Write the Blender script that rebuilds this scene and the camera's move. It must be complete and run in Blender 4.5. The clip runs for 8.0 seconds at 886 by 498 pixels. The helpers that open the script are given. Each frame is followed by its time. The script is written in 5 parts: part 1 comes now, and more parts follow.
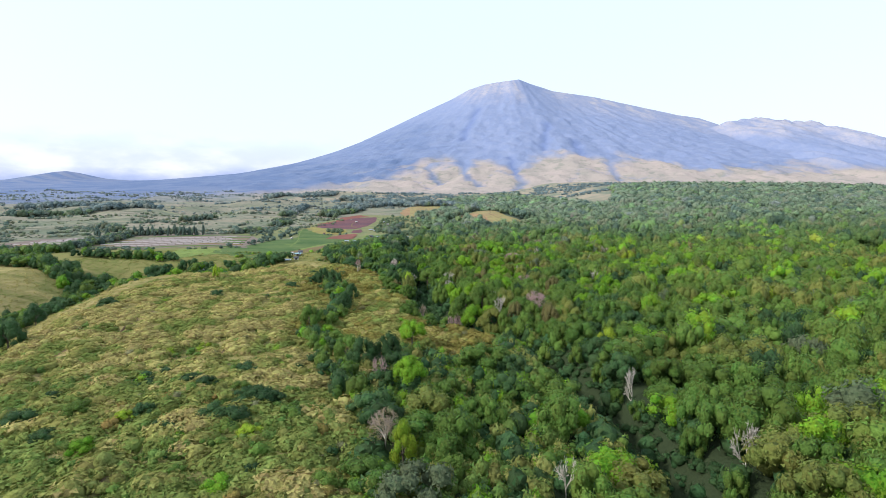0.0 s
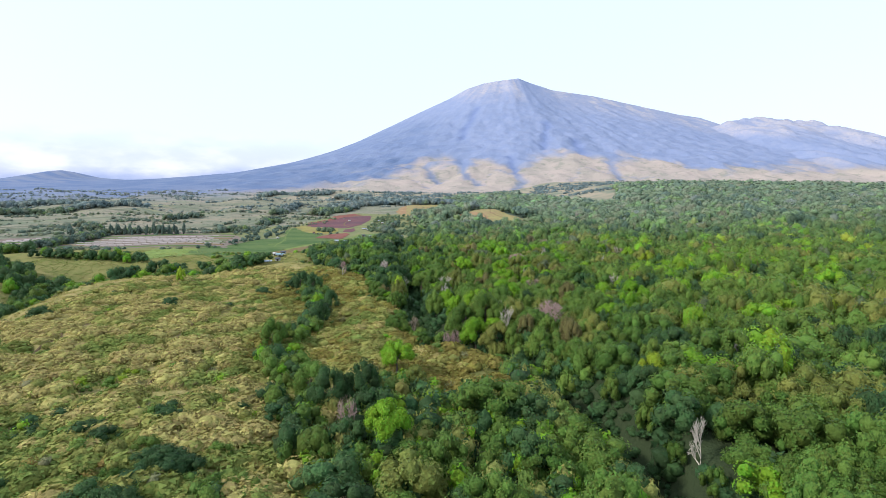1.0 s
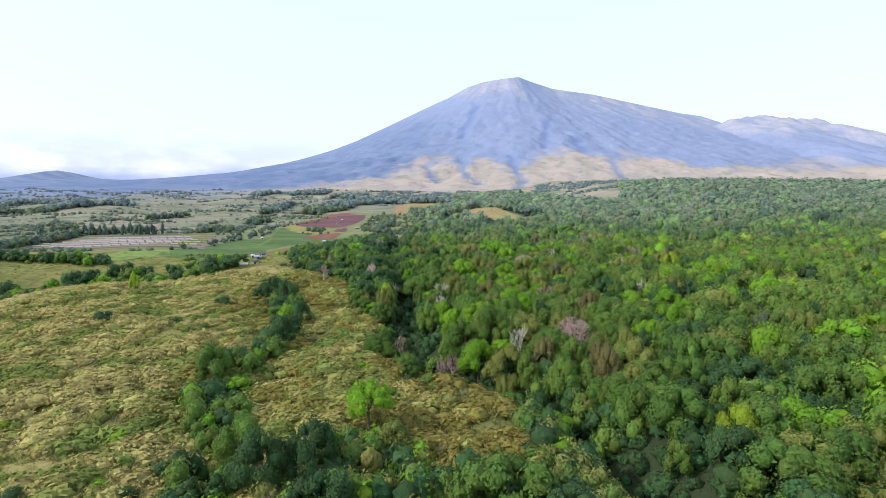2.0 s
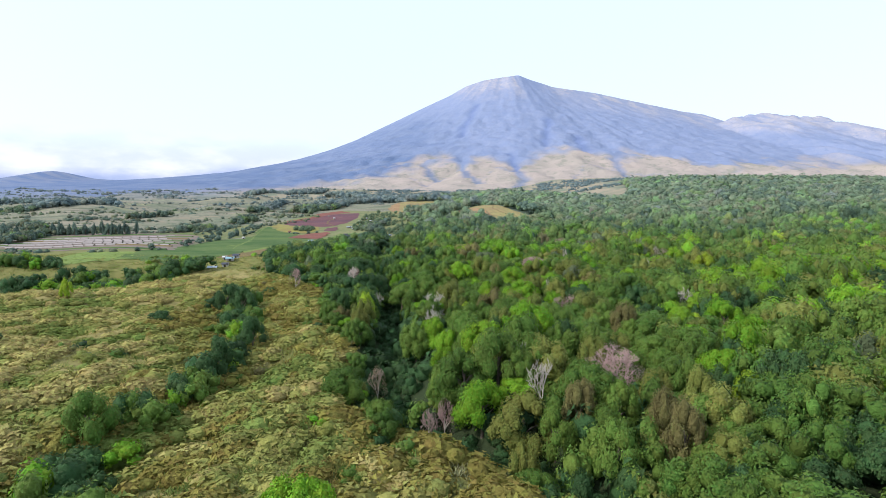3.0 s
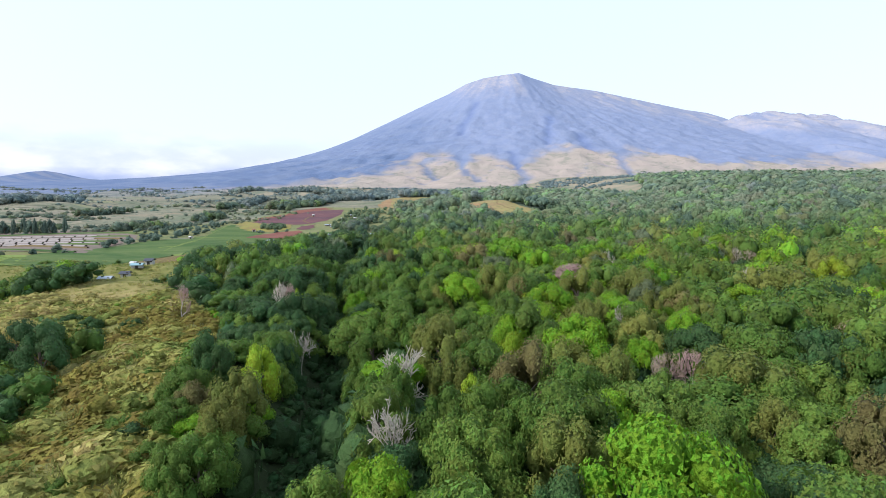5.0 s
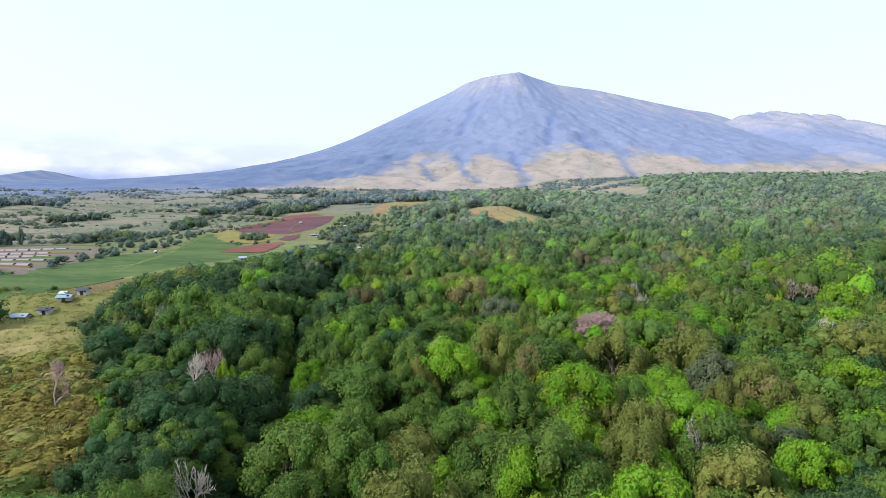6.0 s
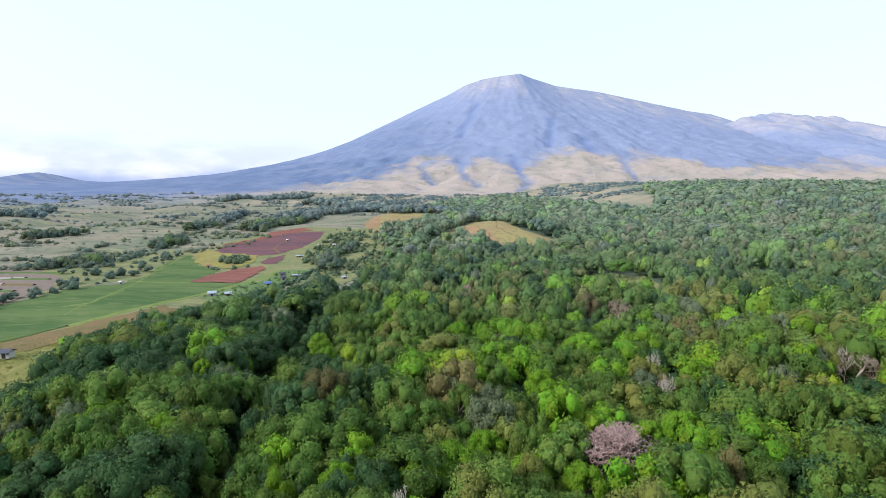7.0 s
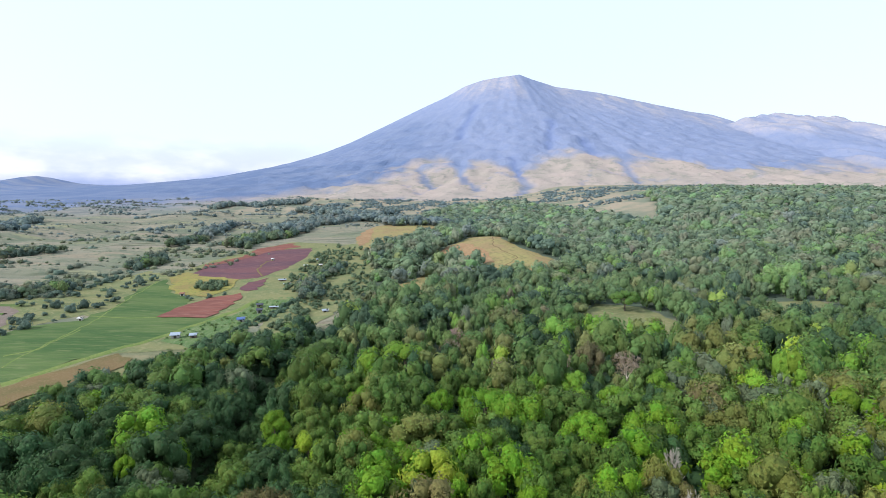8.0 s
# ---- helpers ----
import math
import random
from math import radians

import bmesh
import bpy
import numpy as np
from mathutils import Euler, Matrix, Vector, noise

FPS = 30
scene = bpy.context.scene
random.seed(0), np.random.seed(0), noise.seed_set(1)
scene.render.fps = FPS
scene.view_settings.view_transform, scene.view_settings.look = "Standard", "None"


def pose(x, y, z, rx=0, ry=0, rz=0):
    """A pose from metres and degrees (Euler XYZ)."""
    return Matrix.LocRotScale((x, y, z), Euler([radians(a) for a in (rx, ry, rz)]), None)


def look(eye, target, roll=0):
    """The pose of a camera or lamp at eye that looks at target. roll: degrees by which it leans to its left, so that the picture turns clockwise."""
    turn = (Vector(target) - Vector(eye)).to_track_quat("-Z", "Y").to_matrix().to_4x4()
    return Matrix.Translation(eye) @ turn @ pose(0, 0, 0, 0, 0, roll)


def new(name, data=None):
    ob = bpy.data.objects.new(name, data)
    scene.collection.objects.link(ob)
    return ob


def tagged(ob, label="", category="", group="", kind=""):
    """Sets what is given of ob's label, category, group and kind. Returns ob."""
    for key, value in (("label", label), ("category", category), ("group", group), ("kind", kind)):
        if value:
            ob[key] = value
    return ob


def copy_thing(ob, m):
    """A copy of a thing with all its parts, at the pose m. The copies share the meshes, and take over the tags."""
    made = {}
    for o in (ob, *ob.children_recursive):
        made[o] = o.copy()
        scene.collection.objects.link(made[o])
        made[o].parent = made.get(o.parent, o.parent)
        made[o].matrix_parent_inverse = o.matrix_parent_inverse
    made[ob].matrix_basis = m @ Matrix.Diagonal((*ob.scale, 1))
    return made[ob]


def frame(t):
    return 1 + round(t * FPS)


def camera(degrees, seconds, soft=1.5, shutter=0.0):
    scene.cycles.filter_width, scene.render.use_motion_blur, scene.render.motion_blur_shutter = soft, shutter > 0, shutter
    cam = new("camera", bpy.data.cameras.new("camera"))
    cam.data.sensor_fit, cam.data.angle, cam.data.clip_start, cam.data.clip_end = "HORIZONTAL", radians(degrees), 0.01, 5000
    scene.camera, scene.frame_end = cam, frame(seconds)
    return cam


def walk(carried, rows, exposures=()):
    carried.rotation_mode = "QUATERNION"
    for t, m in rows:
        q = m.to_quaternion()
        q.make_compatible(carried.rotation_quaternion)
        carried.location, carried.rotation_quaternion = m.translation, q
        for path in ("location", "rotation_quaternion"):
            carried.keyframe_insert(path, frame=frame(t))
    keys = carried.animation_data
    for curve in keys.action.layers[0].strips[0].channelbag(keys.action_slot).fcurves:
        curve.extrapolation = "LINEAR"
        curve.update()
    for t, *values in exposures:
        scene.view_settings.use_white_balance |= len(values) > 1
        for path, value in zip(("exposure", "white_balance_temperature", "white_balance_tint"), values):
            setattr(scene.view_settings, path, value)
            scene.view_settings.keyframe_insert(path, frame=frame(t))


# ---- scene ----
cam = camera(81.9, 8.0, soft=0.9)
PATH = [
    (0, (-0.507, 0.683, 37.762), (-0.506, 2.671, 37.548), 0.07),
    (0.5, (-0.109, 14.688, 36.111), (-0.105, 16.676, 35.898), 0.07),
    (1, (0.482, 28.466, 34.783), (0.488, 30.455, 34.570), 0.14),
    (1.5, (1.218, 42.200, 33.567), (1.225, 44.189, 33.355), 0.12),
    (1.7, (1.430, 48.013, 33.052), (1.437, 50.001, 32.840), 0.09),
    (2.8, (3.320, 79.892, 29.857), (3.326, 81.880, 29.644), -0.11),
    (3, (3.562, 85.973, 29.259), (3.568, 87.961, 29.047), -0.12),
    (3.5, (4.157, 101.162, 27.657), (4.163, 103.151, 27.445), -0.13),
    (4, (4.537, 117.393, 26.033), (4.543, 119.382, 25.821), -0.05),
    (4.2, (4.628, 123.893, 25.285), (4.633, 125.882, 25.073), -0.01),
    (5.3, (6.576, 156.440, 22.918), (6.585, 158.429, 22.711), -0.19),
    (5.5, (6.865, 162.083, 23.692), (6.874, 164.072, 23.484), -0.16),
    (6, (8.412, 175.509, 27.842), (8.420, 177.498, 27.632), -0.08),
    (6.5, (10.216, 186.924, 32.868), (10.223, 188.913, 32.659), -0.05),
    (7, (12.080, 196.959, 38.069), (12.086, 198.948, 37.861), -0.09),
    (7.5, (14.301, 206.760, 43.136), (14.306, 208.750, 42.929), -0.17),
    (8, (16.713, 216.042, 48.104), (16.717, 218.032, 47.897), -0.33),
]
walk(cam, [(t, look(eye, target, roll)) for t, eye, target, roll in PATH], [(0, 0.16, 5970, 14), (8, 0.14, 5970, 14)])

# ---- daylight ----
SUN = Vector((-0.80, -0.30, 0.62)).normalized()
world = bpy.data.worlds.new("daylight")
scene.world = world
world.use_nodes = True
wn = world.node_tree.nodes
sky = wn.new("ShaderNodeTexSky")
sky.sky_type, sky.sun_disc = "NISHITA", False
sky.sun_elevation, sky.sun_rotation = math.asin(SUN.z), math.atan2(SUN.x, SUN.y)
sky.air_density, sky.dust_density, sky.ozone_density = 1.0, 3.0, 1.0
wl = world.node_tree.links
wn["Background"].inputs[1].default_value = 0.06
wl.new(sky.outputs[0], wn["Background"].inputs[0])
veil, both = wn.new("ShaderNodeBackground"), wn.new("ShaderNodeAddShader")  # thin bright overcast veil
veil.inputs[0].default_value, veil.inputs[1].default_value = (0.86, 0.97, 1.0, 1), 0.82
wl.new(wn["Background"].outputs[0], both.inputs[0])
wl.new(veil.outputs[0], both.inputs[1])
wl.new(both.outputs[0], wn["World Output"].inputs[0])
sun = new("sun", bpy.data.lights.new("sun", "SUN"))
sun.data.energy, sun.data.angle, sun.data.color = 3.2, radians(4.0), (1.0, 0.93, 0.80)
sun.matrix_world = look(SUN * 900, (0, 0, 0))


# ---- tools for shapes ----
def soft(v, k):
    return k * np.logaddexp(0, np.asarray(v, float) / k)


def bump(x, y, cx, cy, sx, sy):
    return np.exp(-((x - cx) / sx) ** 2 - ((y - cy) / sy) ** 2)


def along(x, y, line):
    """Distance to a polyline."""
    best = np.full(np.shape(x), 1e9)
    for (ax, ay), (bx, by) in zip(line, line[1:]):
        dx, dy = bx - ax, by - ay
        t = np.clip(((x - ax) * dx + (y - ay) * dy) / (dx * dx + dy * dy), 0, 1)
        best = np.minimum(best, np.hypot(x - ax - t * dx, y - ay - t * dy))
    return best


def inside(x, y, poly):
    x, y = np.asarray(x, float), np.asarray(y, float)
    hit = np.zeros(x.shape, bool)
    for (ax, ay), (bx, by) in zip(poly, poly[1:] + poly[:1]):
        if ay != by:
            hit ^= ((ay > y) != (by > y)) & (x < (bx - ax) * (y - ay) / (by - ay) + ax)
    return hit


LATTICE = np.random.default_rng(5).random((256, 256))


def value_noise(x, y, octaves=4):
    """Smooth noise in 0 to 1, cells of size 1."""
    x, y = np.asarray(x, float), np.asarray(y, float)
    total, gain, norm = 0.0, 1.0, 0.0
    for k in range(octaves):
        i, j = np.floor(x).astype(int), np.floor(y).astype(int)
        u, v = x - i, y - j
        u, v = u * u * (3 - 2 * u), v * v * (3 - 2 * v)
        a, b = LATTICE[i % 256, j % 256], LATTICE[(i + 1) % 256, j % 256]
        c, d = LATTICE[i % 256, (j + 1) % 256], LATTICE[(i + 1) % 256, (j + 1) % 256]
        total = total + gain * ((a * (1 - u) + b * u) * (1 - v) + (c * (1 - u) + d * u) * v)
        norm += gain
        gain *= 0.5
        x, y = x * 2.03 + 17.3, y * 2.03 + 9.1
    return total / norm


def mesh_of(name, verts, tris, smooth=False, cover=None):
    """A mesh of triangles (or quads) from arrays."""
    verts, tris = np.asarray(verts, np.float32), np.asarray(tris, np.int32)
    n, k = tris.shape
    me = bpy.data.meshes.new(name)
    me.vertices.add(len(verts))
    me.vertices.foreach_set("co", verts.ravel())
    me.loops.add(n * k)
    me.loops.foreach_set("vertex_index", tris.ravel())
    me.polygons.add(n)
    me.polygons.foreach_set("loop_start", np.arange(0, n * k, k, dtype=np.int32))
    if smooth:
        me.polygons.foreach_set("use_smooth", np.ones(n, bool))
    if cover is not None:
        at = me.attributes.new("cover", "FLOAT_COLOR", "POINT")
        at.data.foreach_set("color", np.asarray(cover, np.float32).ravel())
    me.update(calc_edges=True)
    return me


def part(name, me, material, parent=None, label=""):
    ob = new(name, me)
    me.materials.append(material) if material and not me.materials else None
    ob.parent = parent
    return tagged(ob, label=label)


def grid_faces(nx, ny):
    i = np.arange(nx * ny).reshape(ny, nx)
    return np.stack([i[:-1, :-1], i[:-1, 1:], i[1:, 1:], i[1:, :-1]], -1).reshape(-1, 4)


# ---- materials ----
def blend(nt, factor, a, b):
    m = nt.nodes.new("ShaderNodeMix")
    m.data_type = "RGBA"
    for s, v in ((m.inputs[0], factor), (m.inputs[6], a), (m.inputs[7], b)):
        if isinstance(v, bpy.types.NodeSocket):
            nt.links.new(v, s)
        else:
            s.default_value = v if isinstance(v, float) else (*v, 1)
    return m.outputs[2]


def maths(nt, op, a, b=0.0, c=0.0):
    m = nt.nodes.new("ShaderNodeMath")
    m.operation = op
    for s, v in zip(m.inputs, (a, b, c)):
        if isinstance(v, bpy.types.NodeSocket):
            nt.links.new(v, s)
        else:
            s.default_value = v
    return m.outputs[0]


def steps(nt, v, lo, hi):
    m = nt.nodes.new("ShaderNodeMapRange")
    m.interpolation_type = "SMOOTHSTEP"
    nt.links.new(v, m.inputs[0])
    m.inputs[1].default_value, m.inputs[2].default_value = lo, hi
    return m.outputs[0]


def spots(nt, size, detail=4.0, stretch=(1, 1, 1), rough=0.6):
    """Noise over world position, with features of about size metres."""
    geo, mp, n = (nt.nodes.new("ShaderNode" + k) for k in ("NewGeometry", "Mapping", "TexNoise"))
    mp.inputs["Scale"].default_value = [s / size for s in stretch]
    nt.links.new(geo.outputs["Position"], mp.inputs[0])
    nt.links.new(mp.outputs[0], n.inputs["Vector"])
    n.inputs["Scale"].default_value, n.inputs["Detail"].default_value, n.inputs["Roughness"].default_value = 1.0, detail, rough
    return n.outputs["Fac"]


def surface(name, rough=0.9):
    m = bpy.data.materials.new(name)
    m.use_nodes = True
    nt = m.node_tree
    p = nt.nodes["Principled BSDF"]
    p.inputs["Roughness"].default_value = rough
    p.inputs["Specular IOR Level"].default_value = 0.05 if rough > 0.85 else 0.25
    return m, nt, p


def relief(nt, p, height, strength, distance):
    b = nt.nodes.new("ShaderNodeBump")
    b.inputs["Strength"].default_value, b.inputs["Distance"].default_value = strength, distance
    nt.links.new(height, b.inputs["Height"])
    nt.links.new(b.outputs[0], p.inputs["Normal"])


def earth(name, a, b, c, large=14.0, small=0.7, stretch=(1, 1, 1), depth=0.25):
    """Ground of three colours: a and b in large patches, c in small flecks."""
    m, nt, p = surface(name)
    fine = spots(nt, small, 3.0, stretch)
    col = blend(nt, steps(nt, spots(nt, large, 5.0, stretch), 0.36, 0.64), a, b)
    col = blend(nt, steps(nt, fine, 0.48, 0.72), col, c)
    nt.links.new(col, p.inputs["Base Color"])
    relief(nt, p, fine, 0.8, depth)
    return m


def leafage(name, a, b, gloss=0.5, vary=0.17, gain=1.0, haze=None):
    """Foliage between two colours: from tree to tree, patch to patch and leaf to leaf."""
    m, nt, p = surface(name, gloss)
    p.inputs["Specular IOR Level"].default_value = 0.12 if gloss < 0.7 else 0.05
    info, geo = nt.nodes.new("ShaderNodeObjectInfo"), nt.nodes.new("ShaderNodeNewGeometry")
    plant = nt.nodes.new("ShaderNodeAttribute")
    plant.attribute_name = "cover"
    f = maths(nt, "FRACT", maths(nt, "ADD", info.outputs["Random"], plant.outputs["Fac"]))
    tone = maths(nt, "MULTIPLY_ADD", maths(nt, "FRACT", maths(nt, "MULTIPLY", f, 7.3)), 0.40, 0.80)
    col = blend(nt, f, a, b)
    if haze:  # distance haze painted in: leaves turn paler and bluer with y
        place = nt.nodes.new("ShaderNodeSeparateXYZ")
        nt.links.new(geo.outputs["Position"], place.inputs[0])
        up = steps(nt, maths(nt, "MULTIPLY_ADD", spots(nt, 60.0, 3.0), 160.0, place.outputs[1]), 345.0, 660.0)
        col = blend(nt, up, col, blend(nt, f, *haze))
    hsv = nt.nodes.new("ShaderNodeHueSaturation")
    nt.links.new(col, hsv.inputs["Color"])
    island = geo.outputs["Random Per Island"]
    mottle = spots(nt, 0.42, 3.0, (1, 1, 1), 0.8)
    nt.links.new(maths(nt, "MULTIPLY", maths(nt, "MULTIPLY", tone, maths(nt, "MULTIPLY_ADD", island, 2 * vary, 1 - vary)), maths(nt, "MULTIPLY_ADD", mottle, gain, 1.16 - 0.5 * gain)), hsv.inputs["Value"])
    relief(nt, p, mottle, 1.0, 0.4)
    nt.links.new(maths(nt, "MULTIPLY_ADD", island, 0.04, 0.48), hsv.inputs["Hue"])
    nt.links.new(hsv.outputs[0], p.inputs["Base Color"])
    glow = nt.nodes.new("ShaderNodeBsdfTranslucent")
    nt.links.new(hsv.outputs[0], glow.inputs[0])
    mix = nt.nodes.new("ShaderNodeMixShader")
    mix.inputs[0].default_value = 0.26
    nt.links.new(p.outputs[0], mix.inputs[1])
    nt.links.new(glow.outputs[0], mix.inputs[2])
    nt.links.new(mix.outputs[0], nt.nodes["Material Output"].inputs[0])
    return m


def plain(name, colour, rough=0.7, vary=0.12, size=0.5):
    m, nt, p = surface(name, rough)
    dark = tuple(v * (1 - 2 * vary) for v in colour)
    nt.links.new(blend(nt, spots(nt, size, 4.0), dark, colour), p.inputs["Base Color"])
    return m


BARK = plain("bark", (0.17, 0.14, 0.11), 0.9, 0.2, 0.3)
PALE_BARK = plain("pale_bark", (0.56, 0.51, 0.44), 0.9, 0.15, 0.3)
PINK_TWIG = plain("pink_twig", (0.45, 0.315, 0.29), 0.9, 0.15, 0.5)
DRY_TWIG = plain("dry_twig", (0.40, 0.33, 0.26), 0.9, 0.2, 0.4)
LEAVES = {
    "dark": leafage("dark_leaves", (0.038, 0.082, 0.030), (0.060, 0.116, 0.038), haze=((0.100, 0.150, 0.118), (0.124, 0.178, 0.134))),
    "mid": leafage("green_leaves", (0.083, 0.153, 0.028), (0.127, 0.198, 0.036), haze=((0.138, 0.196, 0.130), (0.172, 0.228, 0.142))),
    "bright": leafage("bright_leaves", (0.130, 0.265, 0.017), (0.176, 0.302, 0.021), haze=((0.171, 0.266, 0.128), (0.205, 0.293, 0.141))),
    "lime": leafage("lime_leaves", (0.23, 0.34, 0.024), (0.28, 0.36, 0.030), haze=((0.205, 0.276, 0.134), (0.239, 0.299, 0.148))),
    "olive": leafage("olive_leaves", (0.138, 0.170, 0.038), (0.190, 0.206, 0.048), haze=((0.184, 0.218, 0.152), (0.222, 0.248, 0.170))),
    "brown": leafage("dry_leaves", (0.142, 0.130, 0.048), (0.180, 0.165, 0.060), haze=((0.211, 0.206, 0.170), (0.251, 0.238, 0.188))),
    "grey": leafage("grey_green_leaves", (0.105, 0.140, 0.070), (0.140, 0.170, 0.088), haze=((0.175, 0.215, 0.190), (0.205, 0.240, 0.21))),
}


# leaf colours of distant plants, with the haze over them mixed in
def hazed_leaves(name, a, b):
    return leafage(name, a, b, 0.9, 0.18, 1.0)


HAZED = {
    "dark": hazed_leaves("hazed_dark_leaves", (0.096, 0.138, 0.112), (0.120, 0.166, 0.128)),
    "mid": hazed_leaves("hazed_green_leaves", (0.118, 0.165, 0.098), (0.148, 0.192, 0.112)),
    "bright": hazed_leaves("hazed_bright_leaves", (0.145, 0.226, 0.088), (0.178, 0.250, 0.100)),
    "lime": hazed_leaves("hazed_lime_leaves", (0.190, 0.250, 0.100), (0.220, 0.270, 0.112)),
    "olive": hazed_leaves("hazed_olive_leaves", (0.155, 0.178, 0.112), (0.190, 0.205, 0.128)),
    "brown": hazed_leaves("hazed_dry_leaves", (0.195, 0.185, 0.150), (0.230, 0.215, 0.168)),
    "grey": hazed_leaves("hazed_grey_leaves", (0.145, 0.172, 0.130), (0.172, 0.196, 0.148)),
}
# bluer set with stronger haze mixed in, for the farthest plants
FAR_HAZED = {
    "dark": hazed_leaves("far_hazed_dark_leaves", (0.125, 0.172, 0.180), (0.150, 0.195, 0.195)),
    "mid": hazed_leaves("far_hazed_green_leaves", (0.150, 0.196, 0.185), (0.175, 0.218, 0.195)),
    "olive": hazed_leaves("far_hazed_olive_leaves", (0.180, 0.205, 0.180), (0.205, 0.225, 0.190)),
    "grey": hazed_leaves("far_hazed_grey_leaves", (0.180, 0.208, 0.196), (0.200, 0.225, 0.208)),
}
FAR_HAZED["bright"] = FAR_HAZED["mid"]
LEAVES["pale"] = leafage("pale_dry_leaves", (0.27, 0.21, 0.13), (0.34, 0.27, 0.17))
STRAW = leafage("straw", (0.385, 0.328, 0.120), (0.302, 0.278, 0.096), 0.8, 0.16)
OLIVE_GRASS = leafage("olive_grass", (0.225, 0.242, 0.064), (0.282, 0.276, 0.080), 0.8, 0.14)
GREEN_GRASS = leafage("green_grass", (0.146, 0.200, 0.046), (0.196, 0.232, 0.060), 0.8, 0.14)
RUST_GRASS = leafage("rust_weeds", (0.198, 0.174, 0.044), (0.244, 0.210, 0.056), 0.8, 0.14)
WEEDS = {"mid": leafage("green_weeds", (0.120, 0.194, 0.046), (0.165, 0.222, 0.057), 0.8, 0.14), "olive": leafage("olive_weeds", (0.188, 0.211, 0.059), (0.245, 0.245, 0.071), 0.8, 0.14), "brown": leafage("brown_weeds", (0.217, 0.177, 0.051), (0.274, 0.217, 0.066), 0.8, 0.14), "grey": leafage("grey_weeds", (0.19, 0.20, 0.10), (0.24, 0.235, 0.12), 0.8, 0.14)}

# ---- lie of the land ----
GULLY = [(35, -40), (34, 20), (32.5, 68), (31, 83), (29.5, 94), (26.5, 109), (24, 118), (20.5, 129), (14, 141), (5, 151), (-3, 156), (-5.6, 163), (-7, 177), (-8, 205), (-13, 240), (-20, 275), (-24, 300), (-25, 340), (-21, 392)]
VALLEY = [(-112, -60), (-114, 60), (-140, 130), (-164, 188), (-173, 225), (-166, 262), (-128, 278)]
TREE_ROW = [(-18, 92), (-27, 118), (-36, 140), (-31, 165), (-38, 186), (-50, 226)]


def land(x, y):
    """Height of the ground."""
    x, y = np.asarray(x, float), np.asarray(y, float)
    z = 0.038 * soft(y - 400, 60)
    z = z + (30 / (1 + np.exp(-(x - 250) / 45)) - 0.010 * soft(x - 400, 40)) / (1 + np.exp(-(y - 560) / 110))
    z = z + (7 + 9 * np.clip((y - 520) / 150, 0, 1) * np.clip((-60 - x) / 60, 0, 1)) * (value_noise(x / 85, y / 85 + 5, 2) - 0.5) * np.clip((y - 345) / 90, 0, 1)
    z = z + 6 * bump(x, y, -15, 575, 110, 70) + 9 * bump(x, y, 52, 560, 40, 60) + 9 * bump(x, y, -14, 690, 55, 50)
    z = z - 13 * np.exp(-(along(x, y, VALLEY) / 24) ** 2)
    z = z - (5.5 + 4.5 * np.clip((125 - y) / 20, 0, 1)) * np.exp(-(along(x, y, GULLY) / 4.2) ** 2)
    z = z - 2.2 * np.exp(-(along(x, y, TREE_ROW) / 9) ** 2)
    z = z + 0.9 * np.sin(x / 17 + 1.3 * np.sin(y / 31)) * np.cos(y / 23 + x / 60) * np.clip((420 - y) / 60, 0, 1)
    z = z + 0.45 * np.sin(x / 6.1 + y / 9.3) * np.sin(y / 7.7 - x / 13) * np.clip((340 - y) / 30, 0, 1)
    z = z + 70 * bump(x, y, -2480, 3350, 120, 300) + 14 * bump(x, y, -2300, 3350, 320, 300)
    return z


FOREST = [(-6, -60), (-8, 50), (-15, 88), (-17, 116), (-9, 128), (2, 112), (16, 118), (12, 134), (-4, 146), (-11, 160), (-12, 180), (-22, 200), (-26, 218), (-31, 236), (-49, 258), (-61, 272), (-65, 290), (-71, 302), (-76, 315), (-77, 327), (-74, 338), (-69, 348), (-64, 359), (-57, 368), (-49, 375), (-38, 383), (-31, 393), (-25, 410), (-21, 430), (-22, 490), (-30, 540), (-42, 570), (-24, 640), (-28, 790), (4, 1000), (60, 1120), (150, 1150), (195, 1020), (262, 1060), (330, 1010), (420, 1030), (600, 1010), (1000, 1010), (1000, 850), (420, 300), (130, 20), (110, -60)]
CLEARINGS = [
    [(6, 509), (19, 548), (30, 560), (44, 612), (62, 618), (57, 556), (65, 533), (81, 517), (84, 498), (71, 478), (57, 473), (46, 488), (35, 507), (23, 512)],
    [(-53, 622), (-42, 700), (-10, 730), (30, 712), (24, 664), (0, 630), (-22, 596), (-39, 552)],
    [(-7, 468), (7, 493), (21, 463), (18, 443), (6, 441), (10, 422), (5, 419), (-4, 440)],
    [(66, 386), (72, 408), (80, 424), (96, 418), (102, 398), (94, 372), (74, 374)],
    [(-32, 392), (-28, 412), (-22, 414), (-24, 388)],
    [(138, 436), (178, 430), (172, 400), (136, 404)],
    [(212, 690), (206, 760), (196, 860), (190, 960), (205, 1130), (340, 1130), (312, 950), (286, 860), (256, 770), (236, 700)],
    [(-5, 130), (-1, 158), (6, 146), (14, 131), (12, 112), (3, 112), (-3, 118)],
]


